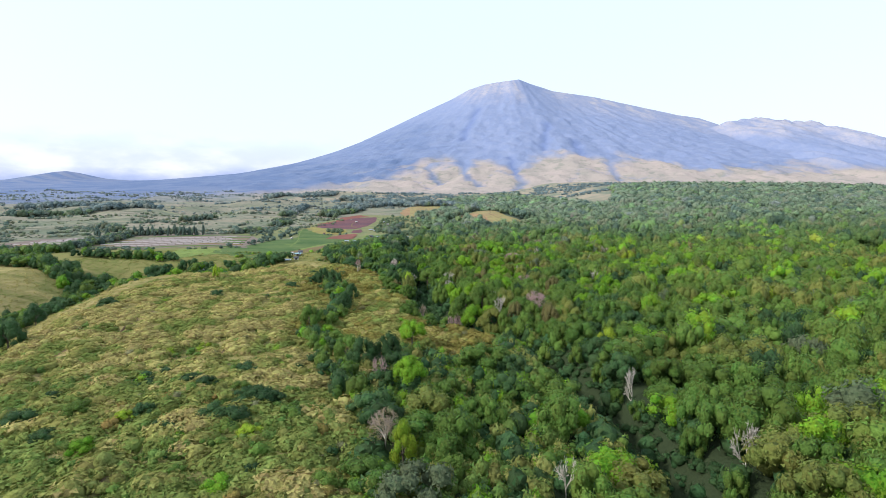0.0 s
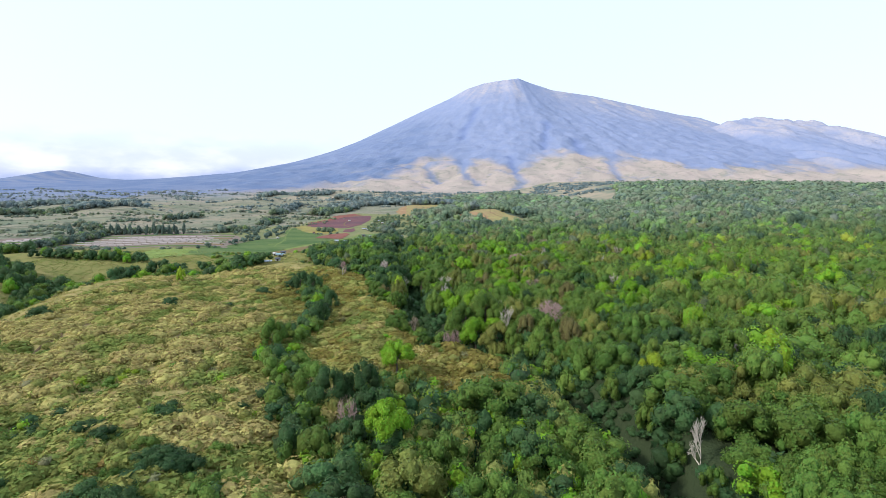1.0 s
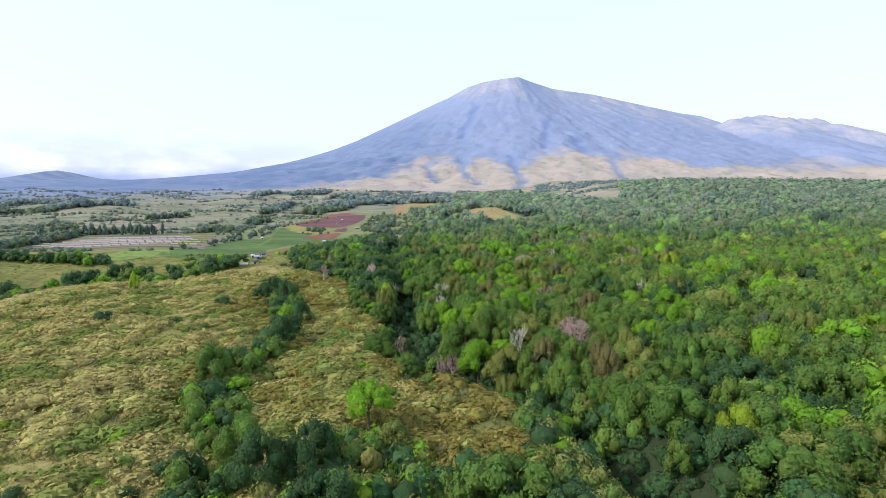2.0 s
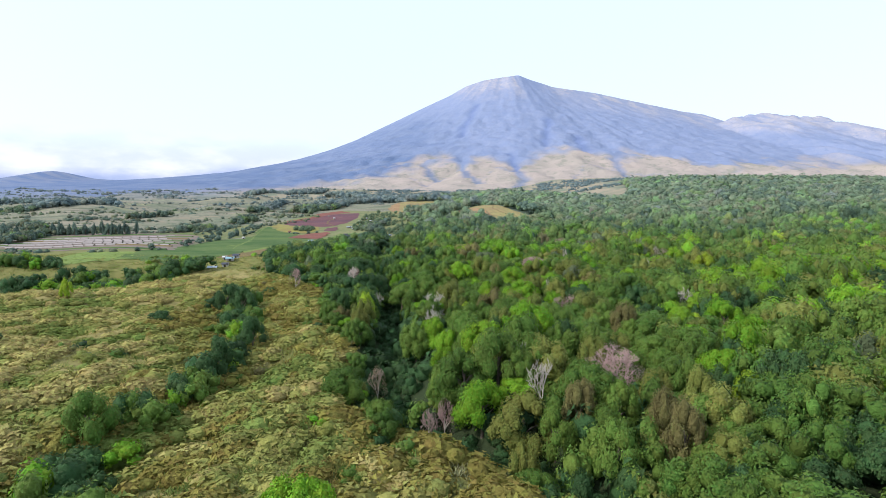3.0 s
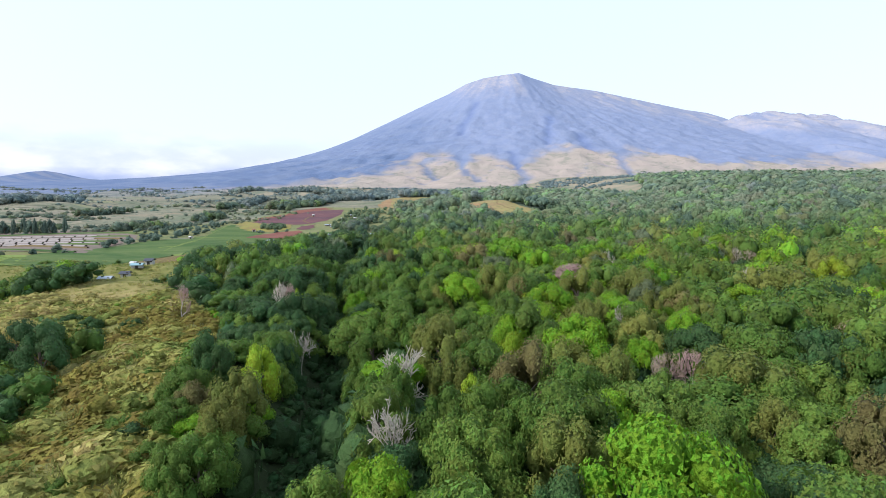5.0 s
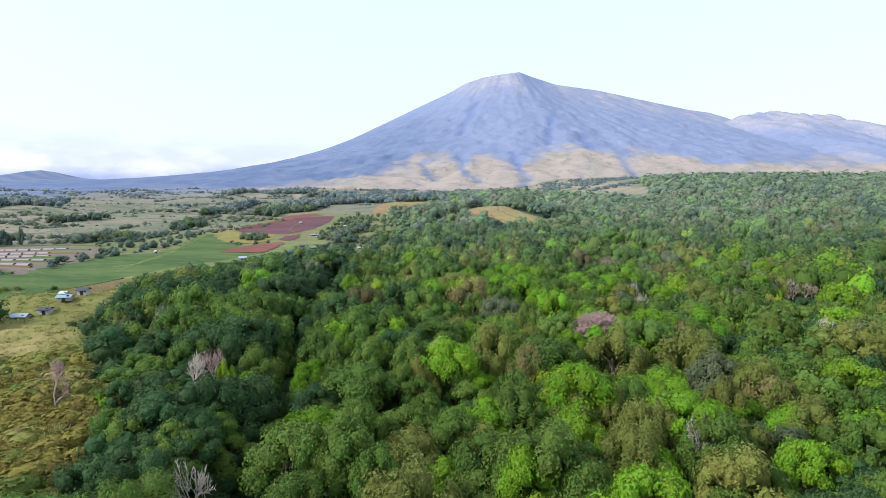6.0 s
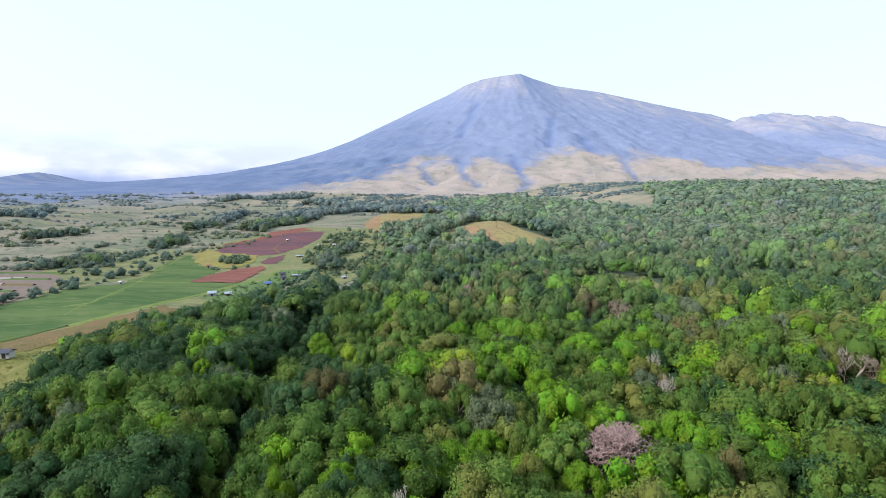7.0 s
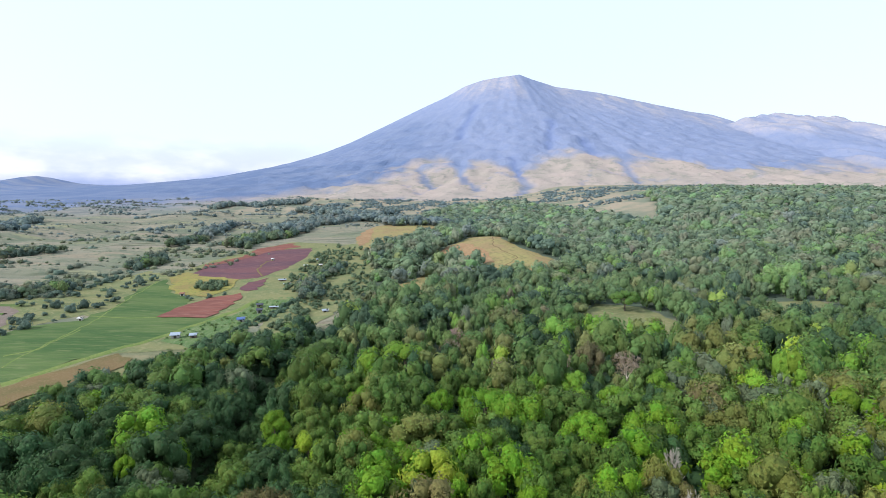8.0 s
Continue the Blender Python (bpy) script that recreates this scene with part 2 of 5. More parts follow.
def wooded(x, y):
    edge = 7 * (value_noise(np.asarray(x) / 11, np.asarray(y) / 11, 2) - 0.5)
    wide = 90 * (value_noise(np.asarray(x) / 70 + 3, np.asarray(y) / 70, 2) - 0.5) * np.clip((np.asarray(y) - 650) / 150, 0, 1)
    w = inside(x + edge, y - edge + wide, FOREST)
    for c in CLEARINGS:
        w &= ~inside(x + edge * 0.5, y, c)
    return w


# ---- ground ----
def spread(lo, hi, near, far_lo, far_hi, growth):
    """Even steps between lo and hi, then ever longer ones."""
    v = list(np.arange(lo, hi, near))
    s, a = near, lo
    while a > far_lo:
        s *= growth
        a -= s
        v.insert(0, a)
    s, a = near, v[-1]
    while a < far_hi:
        s *= growth
        a += s
        v.append(a)
    return np.array(v)


gx, gy = spread(-330, 56, 2.3, -4300, 4300, 1.05), spread(40, 520, 2.3, -300, 4600, 1.04)
X, Y = np.meshgrid(gx, gy)
Z = land(X, Y)


def folds(x, y):
    """Low diagonal folds of the grassland, 0 in the dips to 1 on the crests."""
    bend = 5 * value_noise(x / 30, y / 30 + 2, 2)
    n = value_noise((x + 0.45 * y + bend) / 13, (y - 0.45 * x + bend) / 5.5, 2)
    return np.clip(0.75 * (1 - 2 * np.abs(n - 0.52)) ** 1.5 + 0.4 * value_noise(x / 5, y / 5 + 6, 3) - 0.1, 0, 1)


def turf(x, y):
    """The ground with its hummocks."""
    near = np.clip((330 - y) / 20, 0, 1) * np.clip((x + 170) / 20, 0, 1)
    return land(x, y) + np.where(wooded(x, y), 0, (folds(x, y) - 0.5) * 2.6) * near + (value_noise((x + 0.3 * y) / 46, y / 17 + 30, 3) - 0.5) * 7.0 * np.clip((y - 455) / 60, 0, 1) * np.clip((-150 - x) / 40, 0, 1)


Z = turf(X, Y)
lush = np.clip(value_noise(X / 45 + 3, Y / 45, 4) * 2.4 - 0.75 + 0.5 * np.exp(-((Y - 45) / 36) ** 2), 0, 1)
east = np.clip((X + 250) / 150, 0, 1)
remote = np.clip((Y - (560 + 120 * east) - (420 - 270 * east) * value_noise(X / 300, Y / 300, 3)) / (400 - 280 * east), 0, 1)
strip = np.clip((X + 12) / 4, 0, 1) * np.clip((Y - 100) / 8, 0, 1) * np.clip((175 - Y) / 8, 0, 1) + np.clip((X + 52 + 14 * np.clip((Y - 170) / 20, 0, 1)) / 14, 0, 1) * np.clip((Y - 112) / 25, 0, 1) * np.clip((330 - Y) / 30, 0, 1)
lush = np.clip(lush + 0.75 * strip + 1.5 * (0.42 - folds(X, Y)), 0.9 * np.clip(strip + np.clip((Y - 268) / 20, 0, 1), 0, 1), 1)
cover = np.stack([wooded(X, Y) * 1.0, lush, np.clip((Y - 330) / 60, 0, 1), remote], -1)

m, nt, p = surface("dry_grassland")
att = nt.nodes.new("ShaderNodeAttribute")
att.attribute_name = "cover"
rgb = nt.nodes.new("ShaderNodeSeparateColor")
nt.links.new(att.outputs["Color"], rgb.inputs[0])
fine, mid_spots, big = spots(nt, 0.6, 3.0), spots(nt, 5.0, 4.0), spots(nt, 60.0, 5.0)
straw = blend(nt, steps(nt, mid_spots, 0.35, 0.65), (0.320, 0.262, 0.112), (0.245, 0.220, 0.080))
straw = blend(nt, steps(nt, fine, 0.5, 0.75), straw, (0.31, 0.25, 0.125))
green = blend(nt, steps(nt, mid_spots, 0.4, 0.6), (0.140, 0.155, 0.048), (0.190, 0.182, 0.064))
near = blend(nt, rgb.outputs[1], straw, green)
flat = blend(nt, steps(nt, spots(nt, 70.0, 5.0, (0.6, 1.7, 1)), 0.38, 0.62), (0.258, 0.232, 0.178), (0.158, 0.180, 0.124))
flat = blend(nt, steps(nt, spots(nt, 30.0, 4.0, (0.5, 1.6, 1)), 0.54, 0.66), flat, (0.240, 0.242, 0.146))
rows = spots(nt, 11.0, 3.0, (0.12, 1.5, 1), 0.7)
flat = blend(nt, steps(nt, rows, 0.56, 0.66), flat, (0.262, 0.225, 0.165))
flat = blend(nt, steps(nt, rows, 0.44, 0.36), flat, (0.115, 0.125, 0.085))
specks = spots(nt, 5.5, 4.0, (0.7, 1.3, 1), 0.75)
flat = blend(nt, steps(nt, specks, 0.50, 0.66), flat, (0.124, 0.148, 0.108))
near = blend(nt, rgb.outputs[2], near, flat)
# far plain: distance haze painted in as blue, tan ground in the east
hazy_far_ground = blend(nt, steps(nt, spots(nt, 130.0, 5.0, (0.7, 2.0, 1)), 0.36, 0.62), (0.125, 0.175, 0.30), (0.195, 0.225, 0.315))
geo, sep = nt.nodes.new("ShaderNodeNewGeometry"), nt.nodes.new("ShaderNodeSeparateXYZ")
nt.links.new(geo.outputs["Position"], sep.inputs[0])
hazy_far_ground = blend(nt, steps(nt, sep.outputs[0], -760.0, -300.0), hazy_far_ground, blend(nt, steps(nt, spots(nt, 45.0, 5.0), 0.42, 0.62), (0.31, 0.265, 0.195), (0.18, 0.20, 0.145)))
near = blend(nt, att.outputs["Alpha"], near, hazy_far_ground)
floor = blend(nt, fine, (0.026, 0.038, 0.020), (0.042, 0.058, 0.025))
# far forest floor lightened, for the low contrast that haze gives
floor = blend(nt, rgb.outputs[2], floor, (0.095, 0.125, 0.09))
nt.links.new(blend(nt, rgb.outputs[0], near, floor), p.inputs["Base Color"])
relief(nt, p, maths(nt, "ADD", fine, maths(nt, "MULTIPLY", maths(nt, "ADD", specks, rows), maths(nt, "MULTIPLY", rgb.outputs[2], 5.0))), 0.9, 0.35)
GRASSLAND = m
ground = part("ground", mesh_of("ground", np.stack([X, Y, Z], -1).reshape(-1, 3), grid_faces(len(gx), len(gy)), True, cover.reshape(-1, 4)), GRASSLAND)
tagged(ground, "dry straw-coloured grassland with green patches and farmed plain", "ground", kind="structure")

# ---- mountain ----
RIDGE_X = [-2900, -2100, -1758, -1394, -1030, -666, -522, -305, -90, 52, 158, 264, 371, 477, 548, 691, 941, 1228, 1480, 1623, 1760, 2100, 2900]
RIDGE_Z = [90, 100, 111, 133, 194, 312, 366, 465, 566, 629, 688, 723, 740, 754, 727, 682, 648, 589, 537, 517, 470, 380, 220]
KNOLL_X = [1250, 1431, 1529, 1585, 1678, 1793, 1866, 1930, 2055, 2183, 2311, 2467, 2700, 3000]
KNOLL_Z = [300, 376, 425, 440, 453, 466, 452, 441, 442, 411, 386, 331, 290, 240]


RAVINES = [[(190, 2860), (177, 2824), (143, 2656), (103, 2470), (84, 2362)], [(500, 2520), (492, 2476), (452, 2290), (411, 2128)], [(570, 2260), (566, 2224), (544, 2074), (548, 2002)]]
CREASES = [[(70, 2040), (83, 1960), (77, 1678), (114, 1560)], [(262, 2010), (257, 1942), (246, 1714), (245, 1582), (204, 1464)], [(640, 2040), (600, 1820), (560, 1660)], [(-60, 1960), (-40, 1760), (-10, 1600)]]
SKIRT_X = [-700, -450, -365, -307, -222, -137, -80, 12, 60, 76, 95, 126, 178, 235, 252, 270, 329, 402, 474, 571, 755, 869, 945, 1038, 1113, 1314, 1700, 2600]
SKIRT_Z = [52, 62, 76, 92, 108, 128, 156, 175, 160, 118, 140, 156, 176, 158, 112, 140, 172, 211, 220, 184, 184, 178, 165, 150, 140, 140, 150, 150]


def lobes_of(x, y):
    """Rounded hills between sharp creases, 0 in the creases."""
    fan = (x - 440) / (3300 - np.minimum(y, 3290) + 620)
    r = np.hypot(x - 440, y - 3300)
    warp = value_noise(x / 260, y / 260, 2)
    return np.sqrt(np.abs(value_noise(fan * 15 + 1.2 * warp, r / 520 + warp, 2) - 0.5) * 2)


def heights(x, y):
    """The volcano and the lower ridge beside it."""
    base = 0.038 * soft(y - 400, 60)
    top = np.interp(x, RIDGE_X, RIDGE_Z)
    u = np.clip((3300 - y) / 1950, 0, 1)
    fall = np.where(y < 3300, (1 - u) ** 1.55, np.clip(1 - (y - 3300) / 500, 0, 1))
    fan = (x - 440) / (3300 - np.minimum(y, 3290) + 620)
    r = np.hypot(x - 440, y - 3300)
    bend = 0.6 * value_noise(x / 420, y / 420 + 7, 3)
    ribs = np.abs(value_noise(fan * 11 + 40 + bend, r / 800, 3) - 0.5) * 2
    spur = np.abs(value_noise(fan * 32 + 11 + bend, r / 300 + 5, 4) - 0.5) * 2
    deep = np.sin(np.pi * np.clip(u, 0, 1) ** 0.75)
    size = np.clip((top - 110) / 640, 0, 1)
    z = base + (top - base) * fall + size * (13 * (ribs - 0.35) * deep + 9 * (spur - 0.35) * (0.25 + deep))
    crest = (fan + 0.03 + 0.06 * u) / 0.055
    z = z + size * 18 * np.exp(-crest ** 2) * np.clip(1 - u / 0.45, 0, 1) * np.clip(u / 0.05, 0, 1)
    hum = value_noise(x / 90, y / 90, 4)
    z = z + (15 * (hum - 0.5) + 15 * (value_noise(x / 34, y / 40 + 4, 3) - 0.5)) * np.clip(u * 3, 0.10, 1) * np.clip(size * 2, 0, 1)
    foot = np.clip((u - 0.42) / 0.15, 0, 1) * np.clip((1.0 - u) / 0.12, 0, 1) * np.clip((x + 900) / 500, 0, 1)
    z = z + foot * (9 * (lobes_of(x, y) - 0.3) + 14 * (value_noise(x / 55, y / 70 + 9, 3) - 0.5))
    low = np.interp(x, KNOLL_X, KNOLL_Z) + 30 * (value_noise(x / 34, y / 90, 3) - 0.5)
    v = np.clip((2900 - y) / 1500, 0, 1)
    slope = np.where(y < 2900, (1 - v) ** 1.3, np.clip(1 - (y - 2900) / 450, 0, 1))
    rib2 = np.abs(value_noise(x / 210 + y / 800, y / 900 + 3, 4) - 0.5) * 2
    side = np.clip((x - 1250) / 250, 0, 1)
    z2 = base + (low - base) * slope * side + 135 * (rib2 - 0.3) * np.sin(np.pi * v) * side
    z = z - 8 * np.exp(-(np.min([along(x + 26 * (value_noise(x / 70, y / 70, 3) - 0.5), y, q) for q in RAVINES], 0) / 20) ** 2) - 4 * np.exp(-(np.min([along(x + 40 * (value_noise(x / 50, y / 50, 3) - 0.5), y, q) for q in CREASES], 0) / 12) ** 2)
    return np.maximum(z, z2) - 6 * np.exp(-((y - 1330) / 40) ** 2)


mx = np.arange(-2000, 3001, 12.5)
my = np.concatenate([np.arange(1300, 3330, 12.5), np.arange(3340, 3820, 40.0)])
MX, MY = np.meshgrid(mx, my)
MZ = heights(MX, MY) - 25 * np.clip((-1500 - MX) / 450, 0, 1)
rise = np.clip((MZ - 0.038 * soft(MY - 400, 60)), 0, None)
m, nt, p = surface("hazed_volcanic_slope", 0.95)
att = nt.nodes.new("ShaderNodeAttribute")
att.attribute_name = "cover"
rgb = nt.nodes.new("ShaderNodeSeparateColor")
nt.links.new(att.outputs["Color"], rgb.inputs[0])
grain, patch, streak = spots(nt, 16.0, 6.0, (1, 1, 1), 0.75), spots(nt, 110.0, 5.0), spots(nt, 34.0, 6.0, (1, 0.6, 0.6), 0.75)
meadow = blend(nt, steps(nt, patch, 0.35, 0.65), (0.405, 0.340, 0.305), (0.352, 0.310, 0.274))
meadow = blend(nt, steps(nt, spots(nt, 48.0, 5.0, (1, 1, 1), 0.7), 0.52, 0.64), meadow, (0.275, 0.262, 0.225))
meadow = blend(nt, steps(nt, grain, 0.58, 0.70), meadow, (0.225, 0.225, 0.205))
# scrub and scree colours carry the blue of distance haze
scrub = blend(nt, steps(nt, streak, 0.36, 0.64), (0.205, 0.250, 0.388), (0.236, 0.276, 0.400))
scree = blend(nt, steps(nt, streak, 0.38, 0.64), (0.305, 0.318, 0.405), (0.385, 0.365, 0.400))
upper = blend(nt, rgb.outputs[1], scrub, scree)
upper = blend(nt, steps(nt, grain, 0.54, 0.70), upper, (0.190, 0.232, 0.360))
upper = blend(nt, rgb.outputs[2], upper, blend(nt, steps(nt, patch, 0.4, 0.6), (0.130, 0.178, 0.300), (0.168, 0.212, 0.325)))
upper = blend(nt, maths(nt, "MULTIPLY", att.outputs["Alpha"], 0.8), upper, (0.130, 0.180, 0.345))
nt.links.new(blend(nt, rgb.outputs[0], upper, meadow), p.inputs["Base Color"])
relief(nt, p, grain, 0.8, 7.0)
VOLCANIC = m
n1 = value_noise(MX / 160, MY / 160, 4)
crease = lobes_of(MX, MY)
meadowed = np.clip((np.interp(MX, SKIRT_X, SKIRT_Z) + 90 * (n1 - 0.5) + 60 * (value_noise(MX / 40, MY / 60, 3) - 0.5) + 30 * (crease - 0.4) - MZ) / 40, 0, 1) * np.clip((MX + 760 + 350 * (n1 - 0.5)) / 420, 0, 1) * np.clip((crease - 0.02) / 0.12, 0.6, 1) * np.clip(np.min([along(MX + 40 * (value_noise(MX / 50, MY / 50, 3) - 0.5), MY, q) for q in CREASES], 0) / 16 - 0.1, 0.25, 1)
scratch = value_noise((MX - 440) / (3300 - np.minimum(MY, 3290) + 420) * 60, np.hypot(MX - 440, MY - 3300) / 420, 3)
flecks = np.clip((value_noise(MX / 60, MY / 160 + 3, 4) - 0.52) / 0.10, 0, 1)
# pale scree left of the peak, with that side's sunlight painted in too
bare = np.clip((MZ - 540 + 120 * (n1 - 0.5)) / 110, 0, 1) * np.clip((MX - 60) / 90, 0, 1) * np.clip((478 - MX) / 30, 0, 1) * np.clip(0.35 + 2.2 * (scratch - 0.35), 0.1, 1) + (0.35 + 0.65 * flecks) * np.clip((MZ - np.interp(MX, RIDGE_X, RIDGE_Z) + 230) / 150, 0, 1) * np.clip((MX - 560) / 200, 0, 1)
# the knoll's light and shade put into colour: pale spurs, blue valleys
spurs = np.abs(value_noise(MX / 210 + MY / 800, MY / 900 + 3, 4) - 0.5) * 2
bare = np.clip(bare + 0.9 * np.clip((spurs - 0.24) / 0.22, 0, 1) * np.clip((MX - 1300) / 200, 0, 1), 0, 1)
meadowed = np.clip(meadowed + 0.55 * np.clip((spurs - 0.34) / 0.20, 0, 1) * np.clip((MX - 1300) / 200, 0, 1) * np.clip((360 - MZ) / 120, 0, 1), 0, 1)
# shade down the ravines and the forked crease, put into the colour
ravine_shade = 0.8 * np.exp(-(along(MX + 30 * (value_noise(MX / 50, MY / 50, 3) - 0.5), MY, CREASES[1][:3]) / 15) ** 2) + 0.6 * np.exp(-(along(MX + 30 * (value_noise(MX / 50, MY / 50, 3) - 0.5), MY, [(190, 1800), (215, 1740), (246, 1690)]) / 12) ** 2) + 0.75 * np.exp(-(np.min([along(MX + 26 * (value_noise(MX / 70, MY / 70, 3) - 0.5), MY, q) for q in RAVINES], 0) / (14 + 16 * n1)) ** 2)
ravine_shade = np.clip(ravine_shade, 0, 1)
meadowed = meadowed * (1 - 0.8 * ravine_shade)
mcover = np.stack([meadowed, bare, np.clip(np.clip((110 - rise + 90 * (n1 - 0.5)) / 90, 0, 1) + 0.7 * np.clip((180 + 260 * (n1 - 0.5) - MX) / 320, 0, 1) * np.clip((560 - MZ) / 180, 0, 1), 0, 1), ravine_shade], -1)
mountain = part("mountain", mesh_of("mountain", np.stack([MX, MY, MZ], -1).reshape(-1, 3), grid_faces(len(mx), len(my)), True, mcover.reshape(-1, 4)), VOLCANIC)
tagged(mountain, "volcanic cone tinted with blue haze, with ravines above tan grassy foothills", "mountain", kind="structure")

# ---- trees ----
def ico(sub):
    bm = bmesh.new()
    bmesh.ops.create_icosphere(bm, subdivisions=sub, radius=1.0)
    v = np.array([w.co[:] for w in bm.verts])
    f = np.array([[w.index for w in g.verts] for g in bm.faces])
    bm.free()
    return v, f


ICO = {1: ico(1), 2: ico(2)}


def crown_arrays(seed, form, clumps, leaves, leaf, sub):
    """A crown about 2 wide and 1.4 high, its foot at z = 0: a lumpy dome of leaf clumps covered with small overlapping sprays."""
    g = np.random.default_rng(seed)
    tall, mid = {"round": (0.66, 0.66), "plume": (0.80, 0.58), "flat": (0.42, 0.86), "bush": (0.56, 0.30)}[form]
    k = np.arange(clumps)
    up = 1 - 1.30 * (k + 0.35) / clumps
    a = k * 2.4 + g.random() * 6 + 0.5 * g.normal(size=clumps)
    flank = np.sqrt(np.clip(1 - up ** 2, 0, 1))
    lean = 1 + 0.13 * np.sin(2 * a + 6 * g.random()) + 0.10 * np.sin(3 * a + 6 * g.random())
    size = 1.42 / math.sqrt(clumps) * (0.72 + 0.56 * g.random(clumps))
    reach = lean * (1.0 - 0.72 * size) * (0.88 + 0.24 * g.random(clumps))
    c = np.stack([reach * flank * np.cos(a), reach * flank * np.sin(a), mid + tall * (up - 0.25 * size) * (0.86 + 0.28 * g.random(clumps))], -1)
    squash = np.array([1, 1, {"round": 0.85, "plume": 1.15, "flat": 0.62, "bush": 0.75}[form]])
    V, T, n = [], [], 0
    bv, bf = ICO[sub]
    for k in range(clumps):
        V.append(bv * (0.58 + 0.30 * g.random((len(bv), 1))) * size[k] * squash + c[k])
        T.append(bf + n)
        n += len(bv)
    if leaves:
        want = leaves * 4
        k = g.choice(clumps, want, p=size ** 2 / (size ** 2).sum())
        away = c - [0, 0, mid * 0.4]
        away /= np.linalg.norm(away, axis=1)[:, None]
        d = g.normal(size=(want, 3)) + 0.7 * away[k]
        d[:, 2] += 0.2
        d /= np.linalg.norm(d, axis=1)[:, None]
        pos = c[k] + d * squash * (size[k] * (0.74 + 0.24 * g.random(want)))[:, None]
        keep = pos[:, 2] > 0.02
        for j in range(clumps):
            keep &= (np.linalg.norm((pos - c[j]) / squash, axis=1) > 0.76 * size[j]) | (k == j)
        pos, d = pos[keep][:leaves], d[keep][:leaves]
        m = len(pos)
        out = d + 0.6 * (pos - [0, 0, mid * 0.7]) + 0.40 * g.normal(size=(m, 3))
        out /= np.linalg.norm(out, axis=1)[:, None]
        t = np.cross(out, g.normal(size=(m, 3)))
        t /= np.linalg.norm(t, axis=1)[:, None]
        b = np.cross(out, t)
        tip = t + 0.45 * out
        s = (leaf * (0.6 + 0.8 * g.random(m)))[:, None]
        V.append(np.stack([pos + tip * s, pos - t * s * 0.6 + b * s * 0.72, pos - t * s * 0.6 - b * s * 0.72], 1).reshape(-1, 3))
        T.append(n + np.arange(3 * m).reshape(-1, 3))
    return np.concatenate(V), np.concatenate(T)


def limb_arrays(points, radii, sides=5):
    """A tapered tube along points."""
    pts = np.asarray(points, float)
    V, F = [], []
    for k, q in enumerate(pts):
        d = pts[min(k + 1, len(pts) - 1)] - pts[max(k - 1, 0)]
        d /= np.linalg.norm(d) + 1e-9
        e = np.cross(d, [0.3, 0.9, 0.2])
        e /= np.linalg.norm(e)
        f = np.cross(d, e)
        ang = np.arange(sides) * 2 * np.pi / sides
        V.append(q + radii[k] * (np.cos(ang)[:, None] * e + np.sin(ang)[:, None] * f))
    for k in range(len(pts) - 1):
        for s in range(sides):
            a, b = k * sides + s, k * sides + (s + 1) % sides
            F += [[a, b, b + sides], [a, b + sides, a + sides]]
    return np.concatenate(V), np.array(F)


def join_arrays(pieces):
    V, T, n = [], [], 0
    for v, t in pieces:
        V.append(v)
        T.append(t + n)
        n += len(v)
    return np.concatenate(V), np.concatenate(T)


def trunk_arrays(seed, lift):
    g = np.random.default_rng(seed)
    lean = g.normal(size=2) * 0.08
    top = np.array([lean[0], lean[1], lift])
    pieces = [limb_arrays([(0, 0, -0.25), (lean[0] * 0.3, lean[1] * 0.3, lift * 0.4), top], [0.085, 0.06, 0.035], 6)]
    for k in range(4):
        a = k * 1.6 + g.random()
        s = np.array([lean[0] * 0.5, lean[1] * 0.5, lift * (0.45 + 0.1 * k)])
        e = s + np.array([math.cos(a) * 0.42, math.sin(a) * 0.42, 0.34])
        pieces.append(limb_arrays([s, (s + e) / 2 + [0, 0, 0.06], e], [0.035, 0.024, 0.01], 4))
    return join_arrays(pieces)


def bare_arrays(seed, depth, spread_angle, children=3, start=0.5):
    """A leafless tree about 2 wide and 1.6 high: its trunk with limbs, and its twigs."""
    g = np.random.default_rng(seed)
    wood, twigs = [], []

    def grow(p, d, length, rad, level):
        bend = d + g.normal(size=3) * 0.18
        q = p + d * length * 0.55
        e = q + bend / np.linalg.norm(bend) * length * 0.45
        (wood if level < 2 else twigs).append(limb_arrays([p, q, e], [rad, rad * 0.8, rad * 0.6], 5 if level < 2 else 3))
        if level < depth:
            for k in range(children + (1 if level == 0 else 0)):
                n = d + g.normal(size=3) * spread_angle
                n[2] = n[2] * 0.7 + 0.28
                grow(e if k else q, n / np.linalg.norm(n), length * (0.62 + 0.25 * g.random()), max(rad * 0.62, 0.011), level + 1)

    grow(np.array([0, 0, -0.1]), np.array([0.05, 0.0, 1.0]), start + 0.1, 0.055, 0)
    return join_arrays(wood), join_arrays(twigs)


